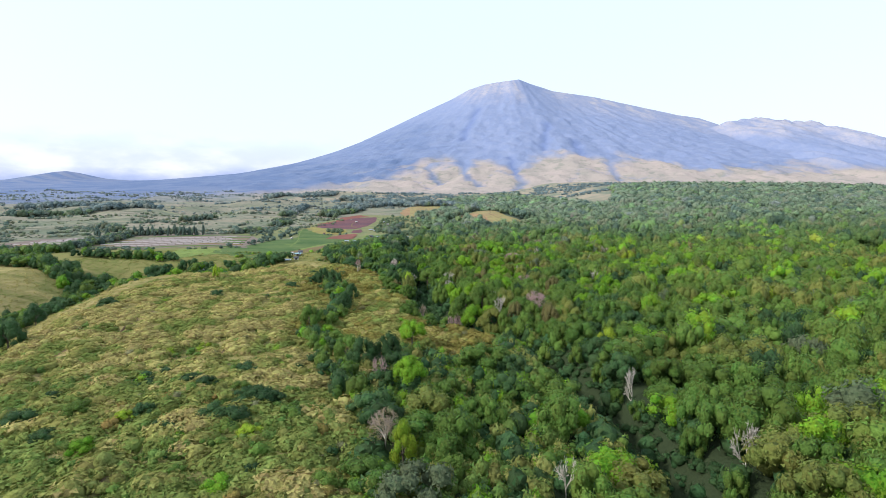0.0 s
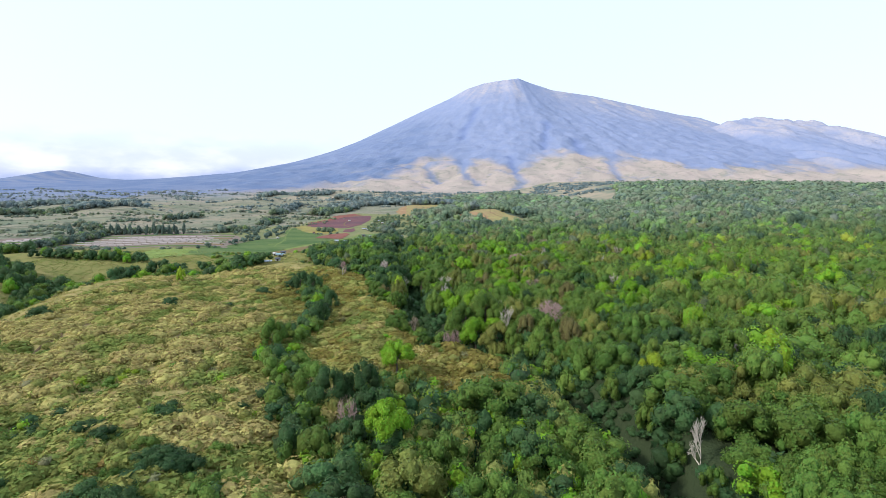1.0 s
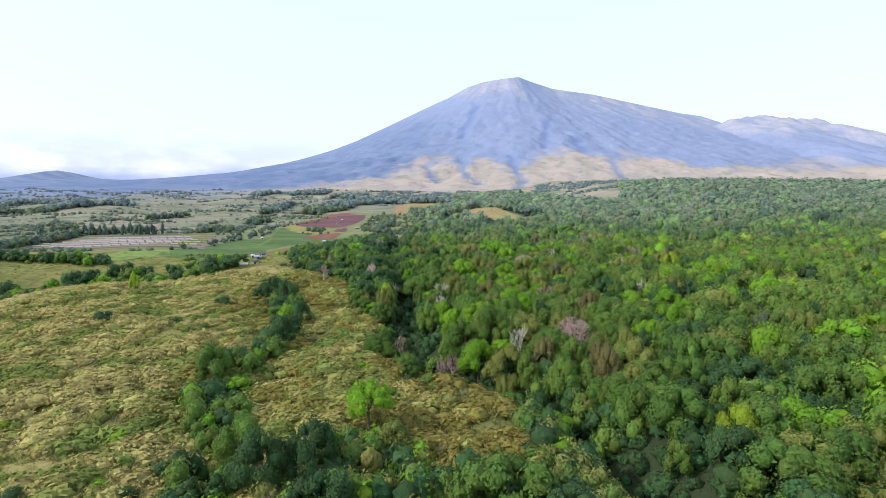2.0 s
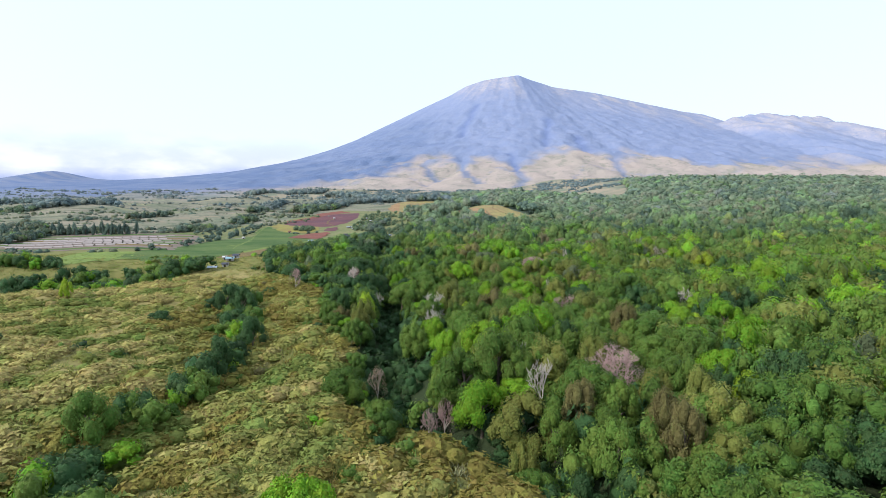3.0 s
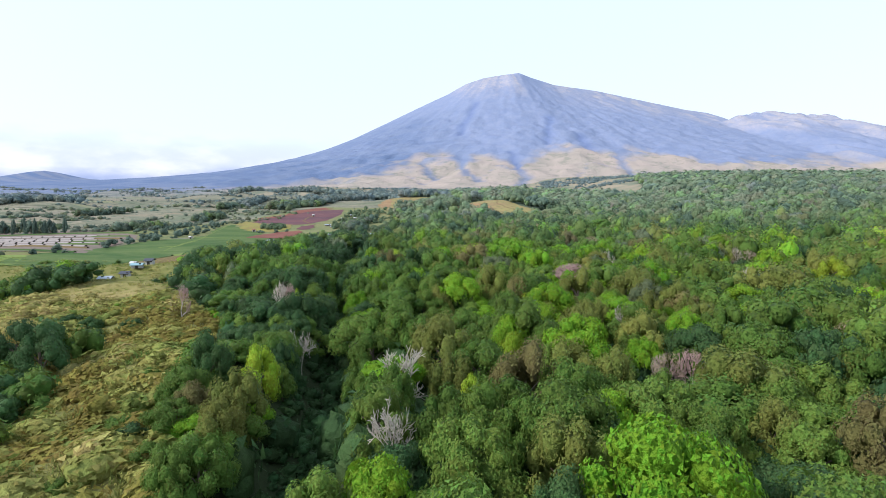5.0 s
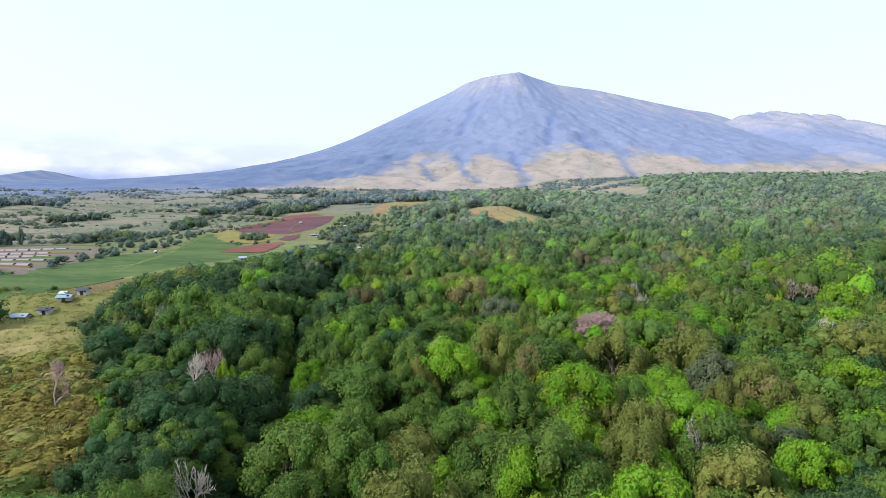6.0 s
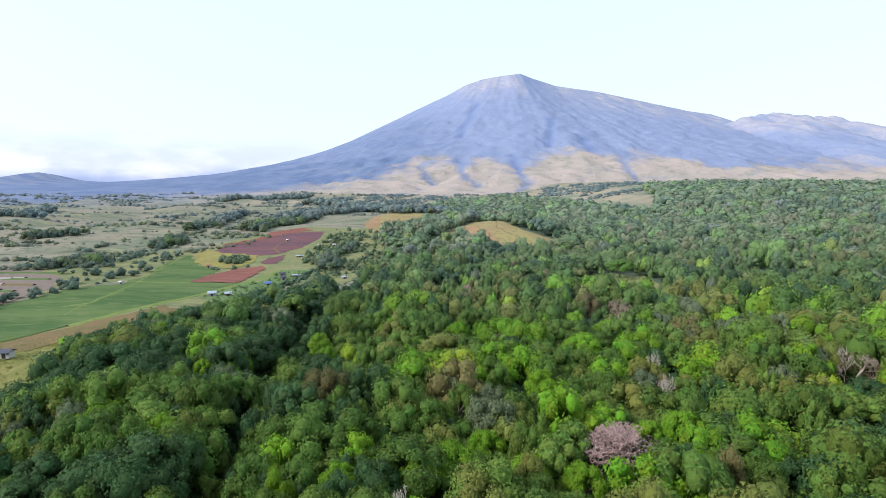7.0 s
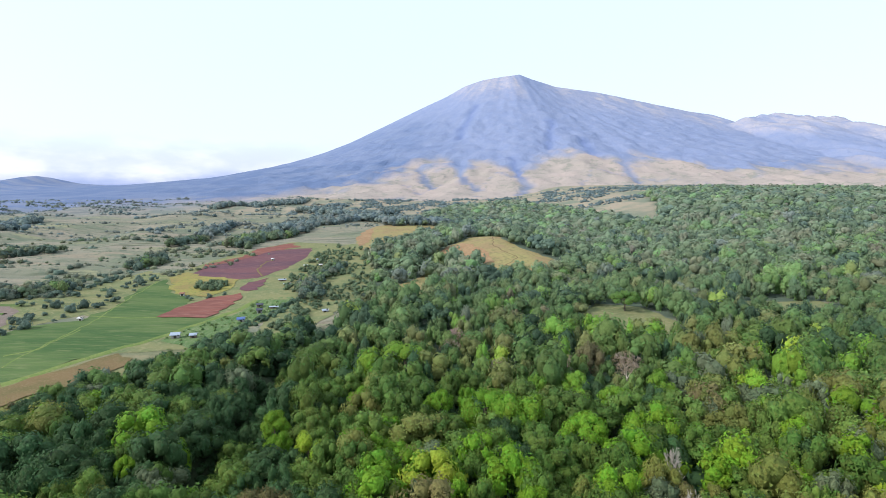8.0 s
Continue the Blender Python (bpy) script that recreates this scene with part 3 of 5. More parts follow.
# places of the trees that stand out: x, y and radius of the crown
BRIGHT = [(-17, 243, 2.8), (-10, 246, 3.0), (54, 322, 3.6), (-1, 322, 3.0), (48, 332, 3.4), (16, 320, 3.0), (79, 302, 3.4), (29, 282, 3.2), (-13, 304, 2.4), (62, 189, 3.6), (61, 177, 3.4), (47, 173, 3.2), (51, 185, 3.2), (60, 237, 4.0), (43, 156, 3.0), (22, 223, 2.8), (-7, 95, 3.3), (-8, 124, 3.3), (9, 152, 3.8), (29, 254, 2.5), (0, 254, 2.3), (-7, 253, 1.9), (18, 262, 2.4), (43, 306, 4.4), (25, 315, 5.2), (47, 268, 3.2), (-36, 297, 1.9), (-30, 303, 1.7), (40, 217, 2.8), (31, 209, 2.2), (7, 346, 5.8), (-16, 311, 3.0), (88, 412, 5.5), (66, 328, 3.8)]
LIME = [(-6, 69, 2.0), (-14, 203, 2.2), (-103, 229, 1.6), (37, 115, 2.2), (42, 148, 1.8), (-21, 243, 1.3), (15, 211, 2.3), (9, 195, 1.4), (96, 264, 4.2), (-7, 302, 2.6)]
MID = [(17, 143.5, 2.4), (22, 137, 2.6), (25, 146, 2.6), (-23, 117, 3.0), (-39, 145, 3.2), (15, 274, 3.5), (-19, 250, 3.6), (34, 220, 3.8), (1, 197, 2.5), (-17, 348, 6.4)]
DARK = [(18, 134, 2.4), (-18, 110, 3.4), (-13, 112, 3.2), (-34, 185, 2.6), (-34, 170, 2.8), (-47, 214, 3.4), (-52, 216, 3.0), (-116, 133, 3.8), (-145, 178, 3.6), (-21, 206, 2.6)]
OLIVE = [(15, 182, 3.2), (96, 269, 4.6), (65, 179, 2.7), (13, 141, 1.8), (33, 246, 4.4), (6, 212, 4.6), (25, 202, 2.8)]
BROWN = [(20.5, 146, 2.3), (29, 137, 2.4), (40, 185, 3.4), (29, 142, 2.2), (47, 256, 2.4), (20, 241, 3.0), (-8, 281, 4.2), (15, 199, 3.7), (56, 348, 4.4)]
PALE = [(-7, 167, 1.7), (19, 358, 3.2), (31, 342, 3.0), (63, 340, 3.6), (50, 346, 2.6), (31, 203, 2.2), (94, 294, 4.0), (62, 214, 3.0), (37, 262, 3.2), (65, 347, 4.4), (-9, 73, 2.8)]
BARE = [(17, 152, 2.0), (15, 162, 1.7), (2, 187, 2.2), (-24, 240, 2.1), (51, 283, 1.6), (8, 248, 2.0), (1, 201, 3.7), (-14, 219, 2.0), (54, 294, 1.8), (33, 222, 1.6), (61, 203, 2.4), (75, 262, 2.2), (93, 296, 1.8), (60, 128, 2.0), (41, 67, 1.8), (35, 93, 1.6), (15, 61, 1.4)]
PINKISH = [(34, 203, 2.9), (4, 154, 1.6), (2, 149, 1.4), (-40.5, 238, 1.8), (-24, 246, 1.9), (21, 369, 3.6), (99, 315, 2.3), (-13, 99, 1.6)]
PINK = [(28, 156, 4.2), (36, 261, 5.8)]
STANDING = np.array(BRIGHT + LIME + MID + DARK + OLIVE + BROWN + PALE + BARE + PINKISH + PINK, float)


def free(x, y, gap=0.75):
    """Clear of the trees that stand out."""
    d = np.full(np.shape(x), 1e9)
    for a, b, r in STANDING:
        d = np.minimum(d, np.hypot(x - a, y - b) - gap * r - 1.9)
    return d > 0


PALETTE = ["dark", "mid", "bright", "lime", "olive", "brown", "grey"]
SAID = {"dark": "dark green", "mid": "mid-green", "bright": "fresh bright green", "lime": "yellow-green", "olive": "olive-green", "brown": "dry brownish", "grey": "grey-green", "pale": "pale dry"}
g = np.random.default_rng(21)


def scatter(x0, x1, y0, y1, step, rule):
    """Jittered grid of points that obey a rule."""
    nx, ny = int((x1 - x0) / step), int((y1 - y0) / step)
    i, j = np.meshgrid(np.arange(nx), np.arange(ny))
    x = x0 + (i + 0.5 * (j % 2) + 1.1 * (g.random(i.shape) - 0.5)) * step
    y = y0 + (j + 1.1 * (g.random(i.shape) - 0.5)) * step
    x, y = x.ravel(), y.ravel()
    k = rule(x, y)
    return x[k], y[k]


def kinds_at(x, y):
    """Which foliage grows where: bright trees and dry ones stand in groups."""
    n1, n2, r = value_noise(x / 34, y / 34 + 9, 3), value_noise(x / 50 + 31, y / 50, 3), g.random(len(x))
    r = np.clip(0.62 * r + 0.38 * (2.2 * value_noise(x / 15 + 70, y / 15, 2) - 0.6), 0, 0.999)
    # shade on the left-hand wood, imitated by a larger share of dark leaves
    shade = np.clip((-10 - x + 0.05 * (y - 200)) / 12, 0, 1) * np.clip((y - 205) / 30, 0, 1) * np.clip((400 - y) / 40, 0, 1)
    sunny = 1 - 0.5 * shade
    share = np.stack([0.30 + 0.5 * (0.5 - n1) - 0.1 * n2 + 0.42 * shade, 0.42 + 0 * n1, (0.025 + 0.60 * np.clip(n1 - 0.47, 0, 1)) * sunny, (0.004 + 0.08 * np.clip(n1 - 0.55, 0, 1)) * sunny, (0.17 + 0.3 * np.clip(n2 - 0.45, 0, 1)) * sunny, (0.015 + 0.06 * np.clip(n2 - 0.5, 0, 1)) * sunny, (0.07 + 0 * n1) * sunny], -1)
    share = np.cumsum(np.clip(share, 0.005, None), 1)
    return np.argmax(share / share[:, -1:] > r[:, None], 1)


def stuff(name, arrays, x, y, radius, high, sink, material, label, category, smooth=True):
    """Many plants of a few forms, joined."""
    V, T, K, n = [], [], [], 0
    x, y = np.asarray(x, float), np.asarray(y, float)
    pick = g.integers(0, len(arrays), len(x))
    z = turf(x, y) - sink
    turn = g.random(len(x)) * 6.283
    for k, (v, t) in enumerate(arrays):
        i = np.flatnonzero(pick == k)
        if not len(i):
            continue
        c, s = np.cos(turn[i])[:, None], np.sin(turn[i])[:, None]
        w = np.stack([(v[:, 0] * c - v[:, 1] * s) * radius[i, None] + x[i, None], (v[:, 0] * s + v[:, 1] * c) * radius[i, None] + y[i, None], v[:, 2] * high[i, None] + z[i, None]], -1)
        V.append(w.reshape(-1, 3))
        K.append(np.repeat(g.random((len(i), 4)), len(v), 0))
        T.append((t[None] + (n + np.arange(len(i)) * len(v))[:, None, None]).reshape(-1, 3))
        n += w.shape[0] * w.shape[1]
    if not n:
        return None
    ob = part(name, mesh_of(name, np.concatenate(V), np.concatenate(T), smooth, np.concatenate(K)), material)
    return tagged(ob, label, category, kind="stuff")


ROUND = ("round", "round", "flat", "plume", "round")
remote_forms = [crown_arrays(100 + k, f, 3, 24, 0.22, 1) for k, f in enumerate(ROUND)]
far_forms = [crown_arrays(120 + k, f, 4, 60, 0.150, 1) for k, f in enumerate(ROUND)]
mid_forms = [crown_arrays(200 + k, f, 5 + k % 3, 165, 0.098, 1) for k, f in enumerate(ROUND)]
full_forms = [crown_arrays(600 + k, f, 6 + 2 * k, 440, 0.066, 1) for k, f in enumerate(ROUND)]
close_forms = [crown_arrays(640 + k, f, 8 + 2 * k, 800, 0.052, 1) for k, f in enumerate(ROUND)]
near_forms = {"round": [crown_arrays(400 + k, "round", 12 + 3 * k, 2600, 0.036, 1) for k in range(4)], "flat": [crown_arrays(420 + k, "flat", 13 + 3 * k, 2600, 0.036, 1) for k in range(3)], "plume": [crown_arrays(440 + k, "plume", 18 + 3 * k, 2600, 0.036, 1) for k in range(3)]}
bush_forms = [crown_arrays(300 + k, "bush", 3, 76, 0.12, 1) for k in range(4)]
scrub_forms = [crown_arrays(340 + k, "bush", 1, 16, 0.30, 1) for k in range(5)]
low_forms = [crown_arrays(320 + k, "bush", 2, 26, 0.20, 1) for k in range(4)]


def off_gully(x, y):
    """Clear of the gully; its near bank stays open lower down the slope."""
    near_bank = np.clip((128 - y) / 12, 0, 1) * (x < np.interp(y, [p[1] for p in GULLY], [p[0] for p in GULLY]))
    return along(x, y, GULLY) > 2.5 + 1.2 * np.clip((128 - y) / 12, 0, 1) + 1.4 * near_bank + 1.5 * np.clip((y - 140) / 10, 0, 1) * np.clip((215 - y) / 12, 0, 1) - 1.3 * np.clip((y - 225) / 30, 0, 1)


# ---- trees that can be told apart ----
def make_tree(form, variant, kind):
    """A broadleaf tree, its crown's radius 1."""
    tree = new("tree")
    v, t = near_forms[form][variant]
    part("trunk", mesh_of("trunk", *trunk_arrays(50 + variant, 0.85)), BARK, tree)
    part("crown", mesh_of("crown", v, t, True), LEAVES[kind], tree)
    shape = {"round": "rounded", "flat": "spreading flat-topped", "plume": "feathery upright"}[form]
    return tagged(tree, "broadleaf tree with a " + shape + " " + SAID[kind] + " crown", "tree", "trees of the wood")


tree_makes = {}


def plant(form, variant, kind, x, y, r, top):
    """Plants a tree of that make; the first of each make is the model of the rest."""
    m = Matrix.LocRotScale((x, y, float(land(x, y)) - 0.3), Euler((0, 0, g.random() * 6.28)), (r, r, top / 1.4))
    key = (form, variant, kind)
    if key in tree_makes:
        ob = tree_makes[key]
        made = copy_thing(ob, Matrix.Identity(4))
        made.matrix_basis = m
    else:
        tree_makes[key] = made = make_tree(*key)
        made.matrix_basis = m


for kind, places, form in (("bright", BRIGHT, "flat"), ("lime", LIME, "round"), ("mid", MID, "round"), ("dark", DARK, "round"), ("olive", OLIVE, "plume"), ("brown", BROWN, "plume")):
    for n, (x, y, r) in enumerate(places):
        shape = "round" if form == "flat" and n % 3 == 0 else form
        plant(shape, n % 3, kind, x, y, r, min(8.5, 5.0 + 0.7 * r))


def make_bare(variant, pink):
    tree = new("bare_tree")
    wood, twigs = bare_arrays(70 + variant, 5, 0.66 if pink == 2 else 0.55, 4 if pink == 2 else 3)
    bark = (PALE_BARK, PINK_TWIG, PINK_TWIG, DRY_TWIG)[pink]
    if pink:
        for v, _ in (wood, twigs):
            q = (v - [0, 0, 0.95]) / [0.95, 0.95, 0.62]
            n = np.maximum(np.linalg.norm(q, axis=1), 1)[:, None]
            v[:] = np.where(v[:, 2:] > 0.5, [0, 0, 0.95] + q / n ** 0.9 * [0.95, 0.95, 0.62], v)
    part("trunk", mesh_of("trunk", *wood), PALE_BARK, tree)
    part("twig_crown", mesh_of("twig_crown", *twigs), bark, tree)
    if pink:
        v, t = crown_arrays(90 + variant, "round", 9, (0, 900, 2400, 1500)[pink], 0.022 if pink == 3 else 0.017, 1)
        n = len(ICO[1][0]) * 9
        part("foliage", mesh_of("foliage", v[n:], t[len(ICO[1][1]) * 9:] - n), LEAVES["pale"] if pink == 3 else PINK_TWIG, tree)
    return tagged(tree, ("dead leafless tree with pale grey branches", "leafless tree with dense dusty pink twigs", "leafless tree with dense dusty pink twigs", "half-bare tree with sparse pale dry leaves")[pink], "tree", "bare trees")


bare_makes = {}
for pink, places in ((0, BARE), (1, PINKISH), (2, PINK), (3, PALE)):
    for n, (x, y, r) in enumerate(places):
        m = Matrix.LocRotScale((x, y, float(land(x, y)) - 0.2), Euler((0, 0, n * 1.7)), (r, r, (8.6 if pink == 2 else 7.4 if r > 1.5 else 6.4) / 1.7))
        key = (n % 3, pink)
        if key in bare_makes:
            made = copy_thing(bare_makes[key], Matrix.Identity(4))
        else:
            made = bare_makes[key] = make_bare(*key)
        made.matrix_basis = m

LEFT_EDGE = FOREST[1:24]


def thicket(x, y):
    """Where low growth takes the place of trees."""
    return wooded(x, y) & (y < 134) & (along(x, y, GULLY) > 4.6) & (x < 29)


fx, fy = scatter(-80, 250, -40, 335, 4.2, lambda x, y: wooded(x, y) & off_gully(x, y) & (x < 0.9 * y + 22) & (y > 38) & free(x, y) & ~(thicket(x, y) & (value_noise(x / 6, y / 6 + 3, 2) < 0.60)))
rim = []
for (ax, ay), (ex, ey) in zip(GULLY, GULLY[1:]):
    for k in range(int(math.hypot(ex - ax, ey - ay) / 3.0)):
        q = (k + g.random()) * 3.0 / math.hypot(ex - ax, ey - ay)
        rim.append((ax + (ex - ax) * q - 5.6 - 1.2 * g.random(), ay + (ey - ay) * q))
rim = np.array([r for r in rim if free(*r) and 150 < r[1] < 335 and wooded(*r)])
fx, fy = np.concatenate([fx, rim[:, 0]]), np.concatenate([fy, rim[:, 1]])
fk = kinds_at(fx, fy)
gap = along(fx, fy, GULLY)
low = 0.55 + 0.45 * np.clip(along(fx, fy, LEFT_EDGE) / 15, 0, 1)
emergent = g.random(len(fx)) < 0.17
fr = (2.4 + 1.5 * g.random(len(fx)) ** 1.5 + 1.5 * emergent) * (0.6 + 0.4 * low)
ft = (4.4 + 3.0 * g.random(len(fx)) + 1.9 * emergent + 3.0 * (value_noise(fx / 21, fy / 21 + 8, 2) - 0.5)) * low
fk[emergent & (fk == 0) & (fx > 6)] = 2
bank = (fy < 225) & (gap < 9) & ((fy < 126) | (fy > 152))
near_side = (fy < 126) & (fx < np.interp(fy, [q[1] for q in GULLY], [q[0] for q in GULLY]))
fr = np.where(bank, np.clip(gap - 3.0, 1.3, fr), fr)
ft = np.where(bank, np.minimum(np.minimum(ft, 1.0 + 2.0 * fr), np.where(near_side, 0.8 + 0.42 * gap, 2.6 + 0.75 * gap)), ft)
aside = np.abs(fx - (2 + 0.045 * fy)) + 2.5 * np.clip(134 - fy, 0, None) + 1.2 * np.clip(fy - 238, 0, None)
rank = np.argsort(np.argsort(aside))
nearest, second = rank < 290, (rank >= 290) & (np.abs(fx - 8) < 88)
for n in np.flatnonzero(nearest):
    kind = PALETTE[fk[n]]
    form = ("round", "flat", "round", "plume", "round")[n % 5] if kind in ("dark", "mid") else {"bright": "flat", "lime": "round", "olive": "plume", "brown": "plume", "grey": "round"}[kind]
    plant(form, n % 3, kind, fx[n], fy[n], fr[n], ft[n])

# ---- woods ----
close = second & (np.abs(fx - 8) < 50) & (fy > 40)
for k, kind in enumerate(PALETTE):
    for name, forms, s, leaf in (("near_woodland", close_forms, (fk == k) & close, LEAVES[kind]), ("woodland", full_forms, (fk == k) & second & ~close, LEAVES[kind]), ("outer_woodland", mid_forms, (fk == k) & ~second & ~nearest, LEAVES[kind])):
        stuff(name, forms, fx[s], fy[s], fr[s], ft[s] / 1.4, 0.3, leaf, "dense broadleaf woodland canopy with " + SAID[kind] + " foliage", "trees")
# woods beyond both ends of the flight
fx, fy = scatter(-20, 430, -60, 335, 5.0, lambda x, y: wooded(x, y) & ((x >= 0.9 * y + 22) | (y <= 38)))
fk, fr = kinds_at(fx, fy), 3.4 + 1.6 * g.random(len(fx))
for k, kind in enumerate(PALETTE):
    s = fk == k
    stuff("woodland_edge", remote_forms, fx[s], fy[s], fr[s], 3.6 + 1.4 * g.random(s.sum()), 0.3, LEAVES[kind], "outlying woodland canopy with " + SAID[kind] + " foliage", "trees")
# low thicket
fx, fy = scatter(-22, 31, 22, 136, 1.75, lambda x, y: thicket(x, y) & free(x, y, 0.4))
fk = kinds_at(fx, fy)
r = 1.15 + 1.0 * g.random(len(fx)) ** 1.5
for k, (kind, leaf) in enumerate((("mid", LEAVES["mid"]), ("mid", LEAVES["bright"]), ("olive", WEEDS["olive"]), ("mid", WEEDS["mid"]), ("dark", LEAVES["dark"]))):
    s = np.searchsorted((0.34, 0.44, 0.66, 0.88), (0.5 * g.random(len(fx)) + 0.5 * (2 * value_noise(fx / 9, fy / 9 + 44, 2) - 0.5))) == k
    stuff("thicket", bush_forms, fx[s], fy[s], r[s], r[s] * (1.1 + 0.6 * g.random(s.sum())), 0.2, leaf, "waist-high thicket with " + SAID[kind] + " leaves", "shrubs")
# young growth in the bend of the gully
fx, fy = scatter(-4, 34, 122, 160, 2.3, lambda x, y: wooded(x, y) & (along(x, y, GULLY) > 1.8) & free(x, y, 0.2))
r = 1.3 + 0.9 * g.random(len(fx))
for k, kind in enumerate(("mid", "dark", "olive")):
    s = np.searchsorted((0.5, 0.75), value_noise(fx / 5, fy / 5 + 7, 2) * 0.6 + 0.4 * g.random(len(fx))) == k
    stuff("thicket", mid_forms, fx[s], fy[s], r[s], r[s] * (1.1 + 0.5 * g.random(s.sum())), 0.2, LEAVES[kind], "head-high young growth with " + SAID[kind] + " leaves", "shrubs")
# undergrowth
fx, fy = scatter(-80, 75, 45, 400, 4.2, lambda x, y: (wooded(x, y) & (g.random(x.shape) < 0.8)) | (along(x, y, GULLY) < 4))
r = 1.4 + 1.1 * g.random(len(fx))
stuff("undergrowth", low_forms, fx, fy, r, r * (0.9 + 0.6 * g.random(len(fx))), 0.2, LEAVES["dark"], "dark green undergrowth beneath the woodland", "shrubs")
# bushes added along the gully, dark-leaved to stand in for its deep shade
fx, fy = scatter(-32, 42, 20, 400, 1.75, lambda x, y: (along(x, y, GULLY) < 4.6 + 2.6 * (y < 132)) & free(x, y, 0.3))
r = 1.2 + 0.8 * g.random(len(fx))
stuff("undergrowth", bush_forms, fx, fy, r * 0.8, r * 0.7, 0.3, LEAVES["dark"], "dark green thicket along the bottom of a gully", "shrubs")
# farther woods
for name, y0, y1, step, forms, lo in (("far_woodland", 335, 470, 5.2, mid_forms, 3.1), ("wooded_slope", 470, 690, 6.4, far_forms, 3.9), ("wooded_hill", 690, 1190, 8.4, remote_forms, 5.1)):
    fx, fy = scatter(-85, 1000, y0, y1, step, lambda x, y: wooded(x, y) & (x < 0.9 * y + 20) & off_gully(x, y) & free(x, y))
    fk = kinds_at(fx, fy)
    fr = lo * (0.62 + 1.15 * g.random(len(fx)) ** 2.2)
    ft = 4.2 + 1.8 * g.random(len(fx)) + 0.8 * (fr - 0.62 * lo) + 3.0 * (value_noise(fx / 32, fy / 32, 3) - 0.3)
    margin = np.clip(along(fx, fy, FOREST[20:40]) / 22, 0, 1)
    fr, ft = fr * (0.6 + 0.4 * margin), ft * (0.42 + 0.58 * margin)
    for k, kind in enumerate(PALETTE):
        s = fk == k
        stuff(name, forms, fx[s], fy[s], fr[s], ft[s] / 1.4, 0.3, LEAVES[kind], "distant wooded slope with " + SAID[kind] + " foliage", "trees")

# belts, rows and copses in the open country: line, half width, crown radius
BELTS = [
    ([(-245, 274), (-222, 270), (-198, 260), (-178, 251)], 9, 3.2), ([(-170, 262), (-150, 279), (-125, 290), (-96, 284)], 11, 3.3), ([(-150, 266), (-120, 276), (-100, 276)], 6, 3.0),
    ([(-138, 130), (-162, 188), (-172, 225), (-174, 250)], 7, 2.4), ([(-36, 150), (-33, 170), (-38, 186), (-50, 224)], 3.6, 2.2),
    ([(-18, 96), (-27, 118), (-37, 142)], 4, 2.2), ([(-185, 604), (-200, 660), (-205, 700), (-202, 750)], 8, 3.6), ([(-131, 594), (-140, 686), (-136, 740), (-136, 880)], 14, 4.0), ([(-118, 660), (-112, 720)], 9, 3.6),
    ([(-172, 530), (-178, 556), (-163, 540)], 6, 3.0), ([(-178, 440), (-166, 454), (-172, 470)], 6, 2.6), ([(-290, 575), (-267, 590)], 8, 3.2), ([(-358, 1084), (-352, 1200), (-288, 1338)], 22, 4.6), ([(-112, 778), (-95, 870), (-60, 985)], 14, 4.2), ([(-270, 440), (-225, 460)], 4, 2.6),
    ([(-520, 640), (-470, 700), (-420, 720)], 20, 4.5), ([(-640, 800), (-500, 860)], 20, 5.0), ([(-760, 640), (-690, 660), (-600, 640)], 18, 4.5), ([(-300, 470), (-330, 500)], 8, 3.2),
    ([(-20, 690), (30, 720), (60, 800)], 18, 4.4), ([(-30, 800), (-100, 900), (-180, 960)], 14, 4.6), ([(-45, 520), (-52, 470), (-40, 440)], 5, 2.6),
    ([(-330, 330), (-280, 312), (-240, 318)], 8, 3.0), ([(-215, 300), (-180, 305), (-160, 300)], 5, 2.6), ([(-250, 340), (-262, 400), (-270, 436)], 7, 3.0),
]
bx, by, br = [], [], []
for line, half, r in BELTS:
    p = np.array(line, float)
    lo, hi = p.min(0) - half, p.max(0) + half
    x, y = scatter(lo[0], hi[0], lo[1], hi[1], r * 1.35, lambda x, y: (along(x, y, line) < half * (0.6 + 0.6 * value_noise(x / 9, y / 9, 1))) & free(x, y))
    bx.append(x)
    by.append(y)
    br.append(r * (0.7 + 0.6 * g.random(len(x))))
bx, by, br = map(np.concatenate, (bx, by, br))
bk = g.choice(["dark", "mid", "olive", "grey", "bright"], len(bx), p=[0.36, 0.38, 0.10, 0.08, 0.08])
near_by = by < 330
bk[near_by & (bk != "dark") & (bk != "bright")] = "mid"
bk[near_by & (bx < -70) & (bk == "mid") & (g.random(len(bx)) < 0.5)] = "dark"
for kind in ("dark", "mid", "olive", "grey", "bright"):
    for lo, hi, forms, leaf in ((0, 330, mid_forms, LEAVES), (330, 680, far_forms, HAZED), (680, 9999, remote_forms, FAR_HAZED)):
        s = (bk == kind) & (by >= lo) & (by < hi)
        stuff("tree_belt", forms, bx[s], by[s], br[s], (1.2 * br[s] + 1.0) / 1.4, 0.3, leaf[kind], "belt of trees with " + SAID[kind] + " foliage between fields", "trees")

# slender upright trees in a row behind the tilled beds
SLENDER = [(-272, 441), (-268, 443), (-261, 441), (-255, 441), (-250, 439), (-244, 441), (-235, 437), (-231, 439), (-224, 435), (-220, 433), (-217, 436), (-210, 431), (-204, 434), (-285, 433), (-296, 436)]
slender = None
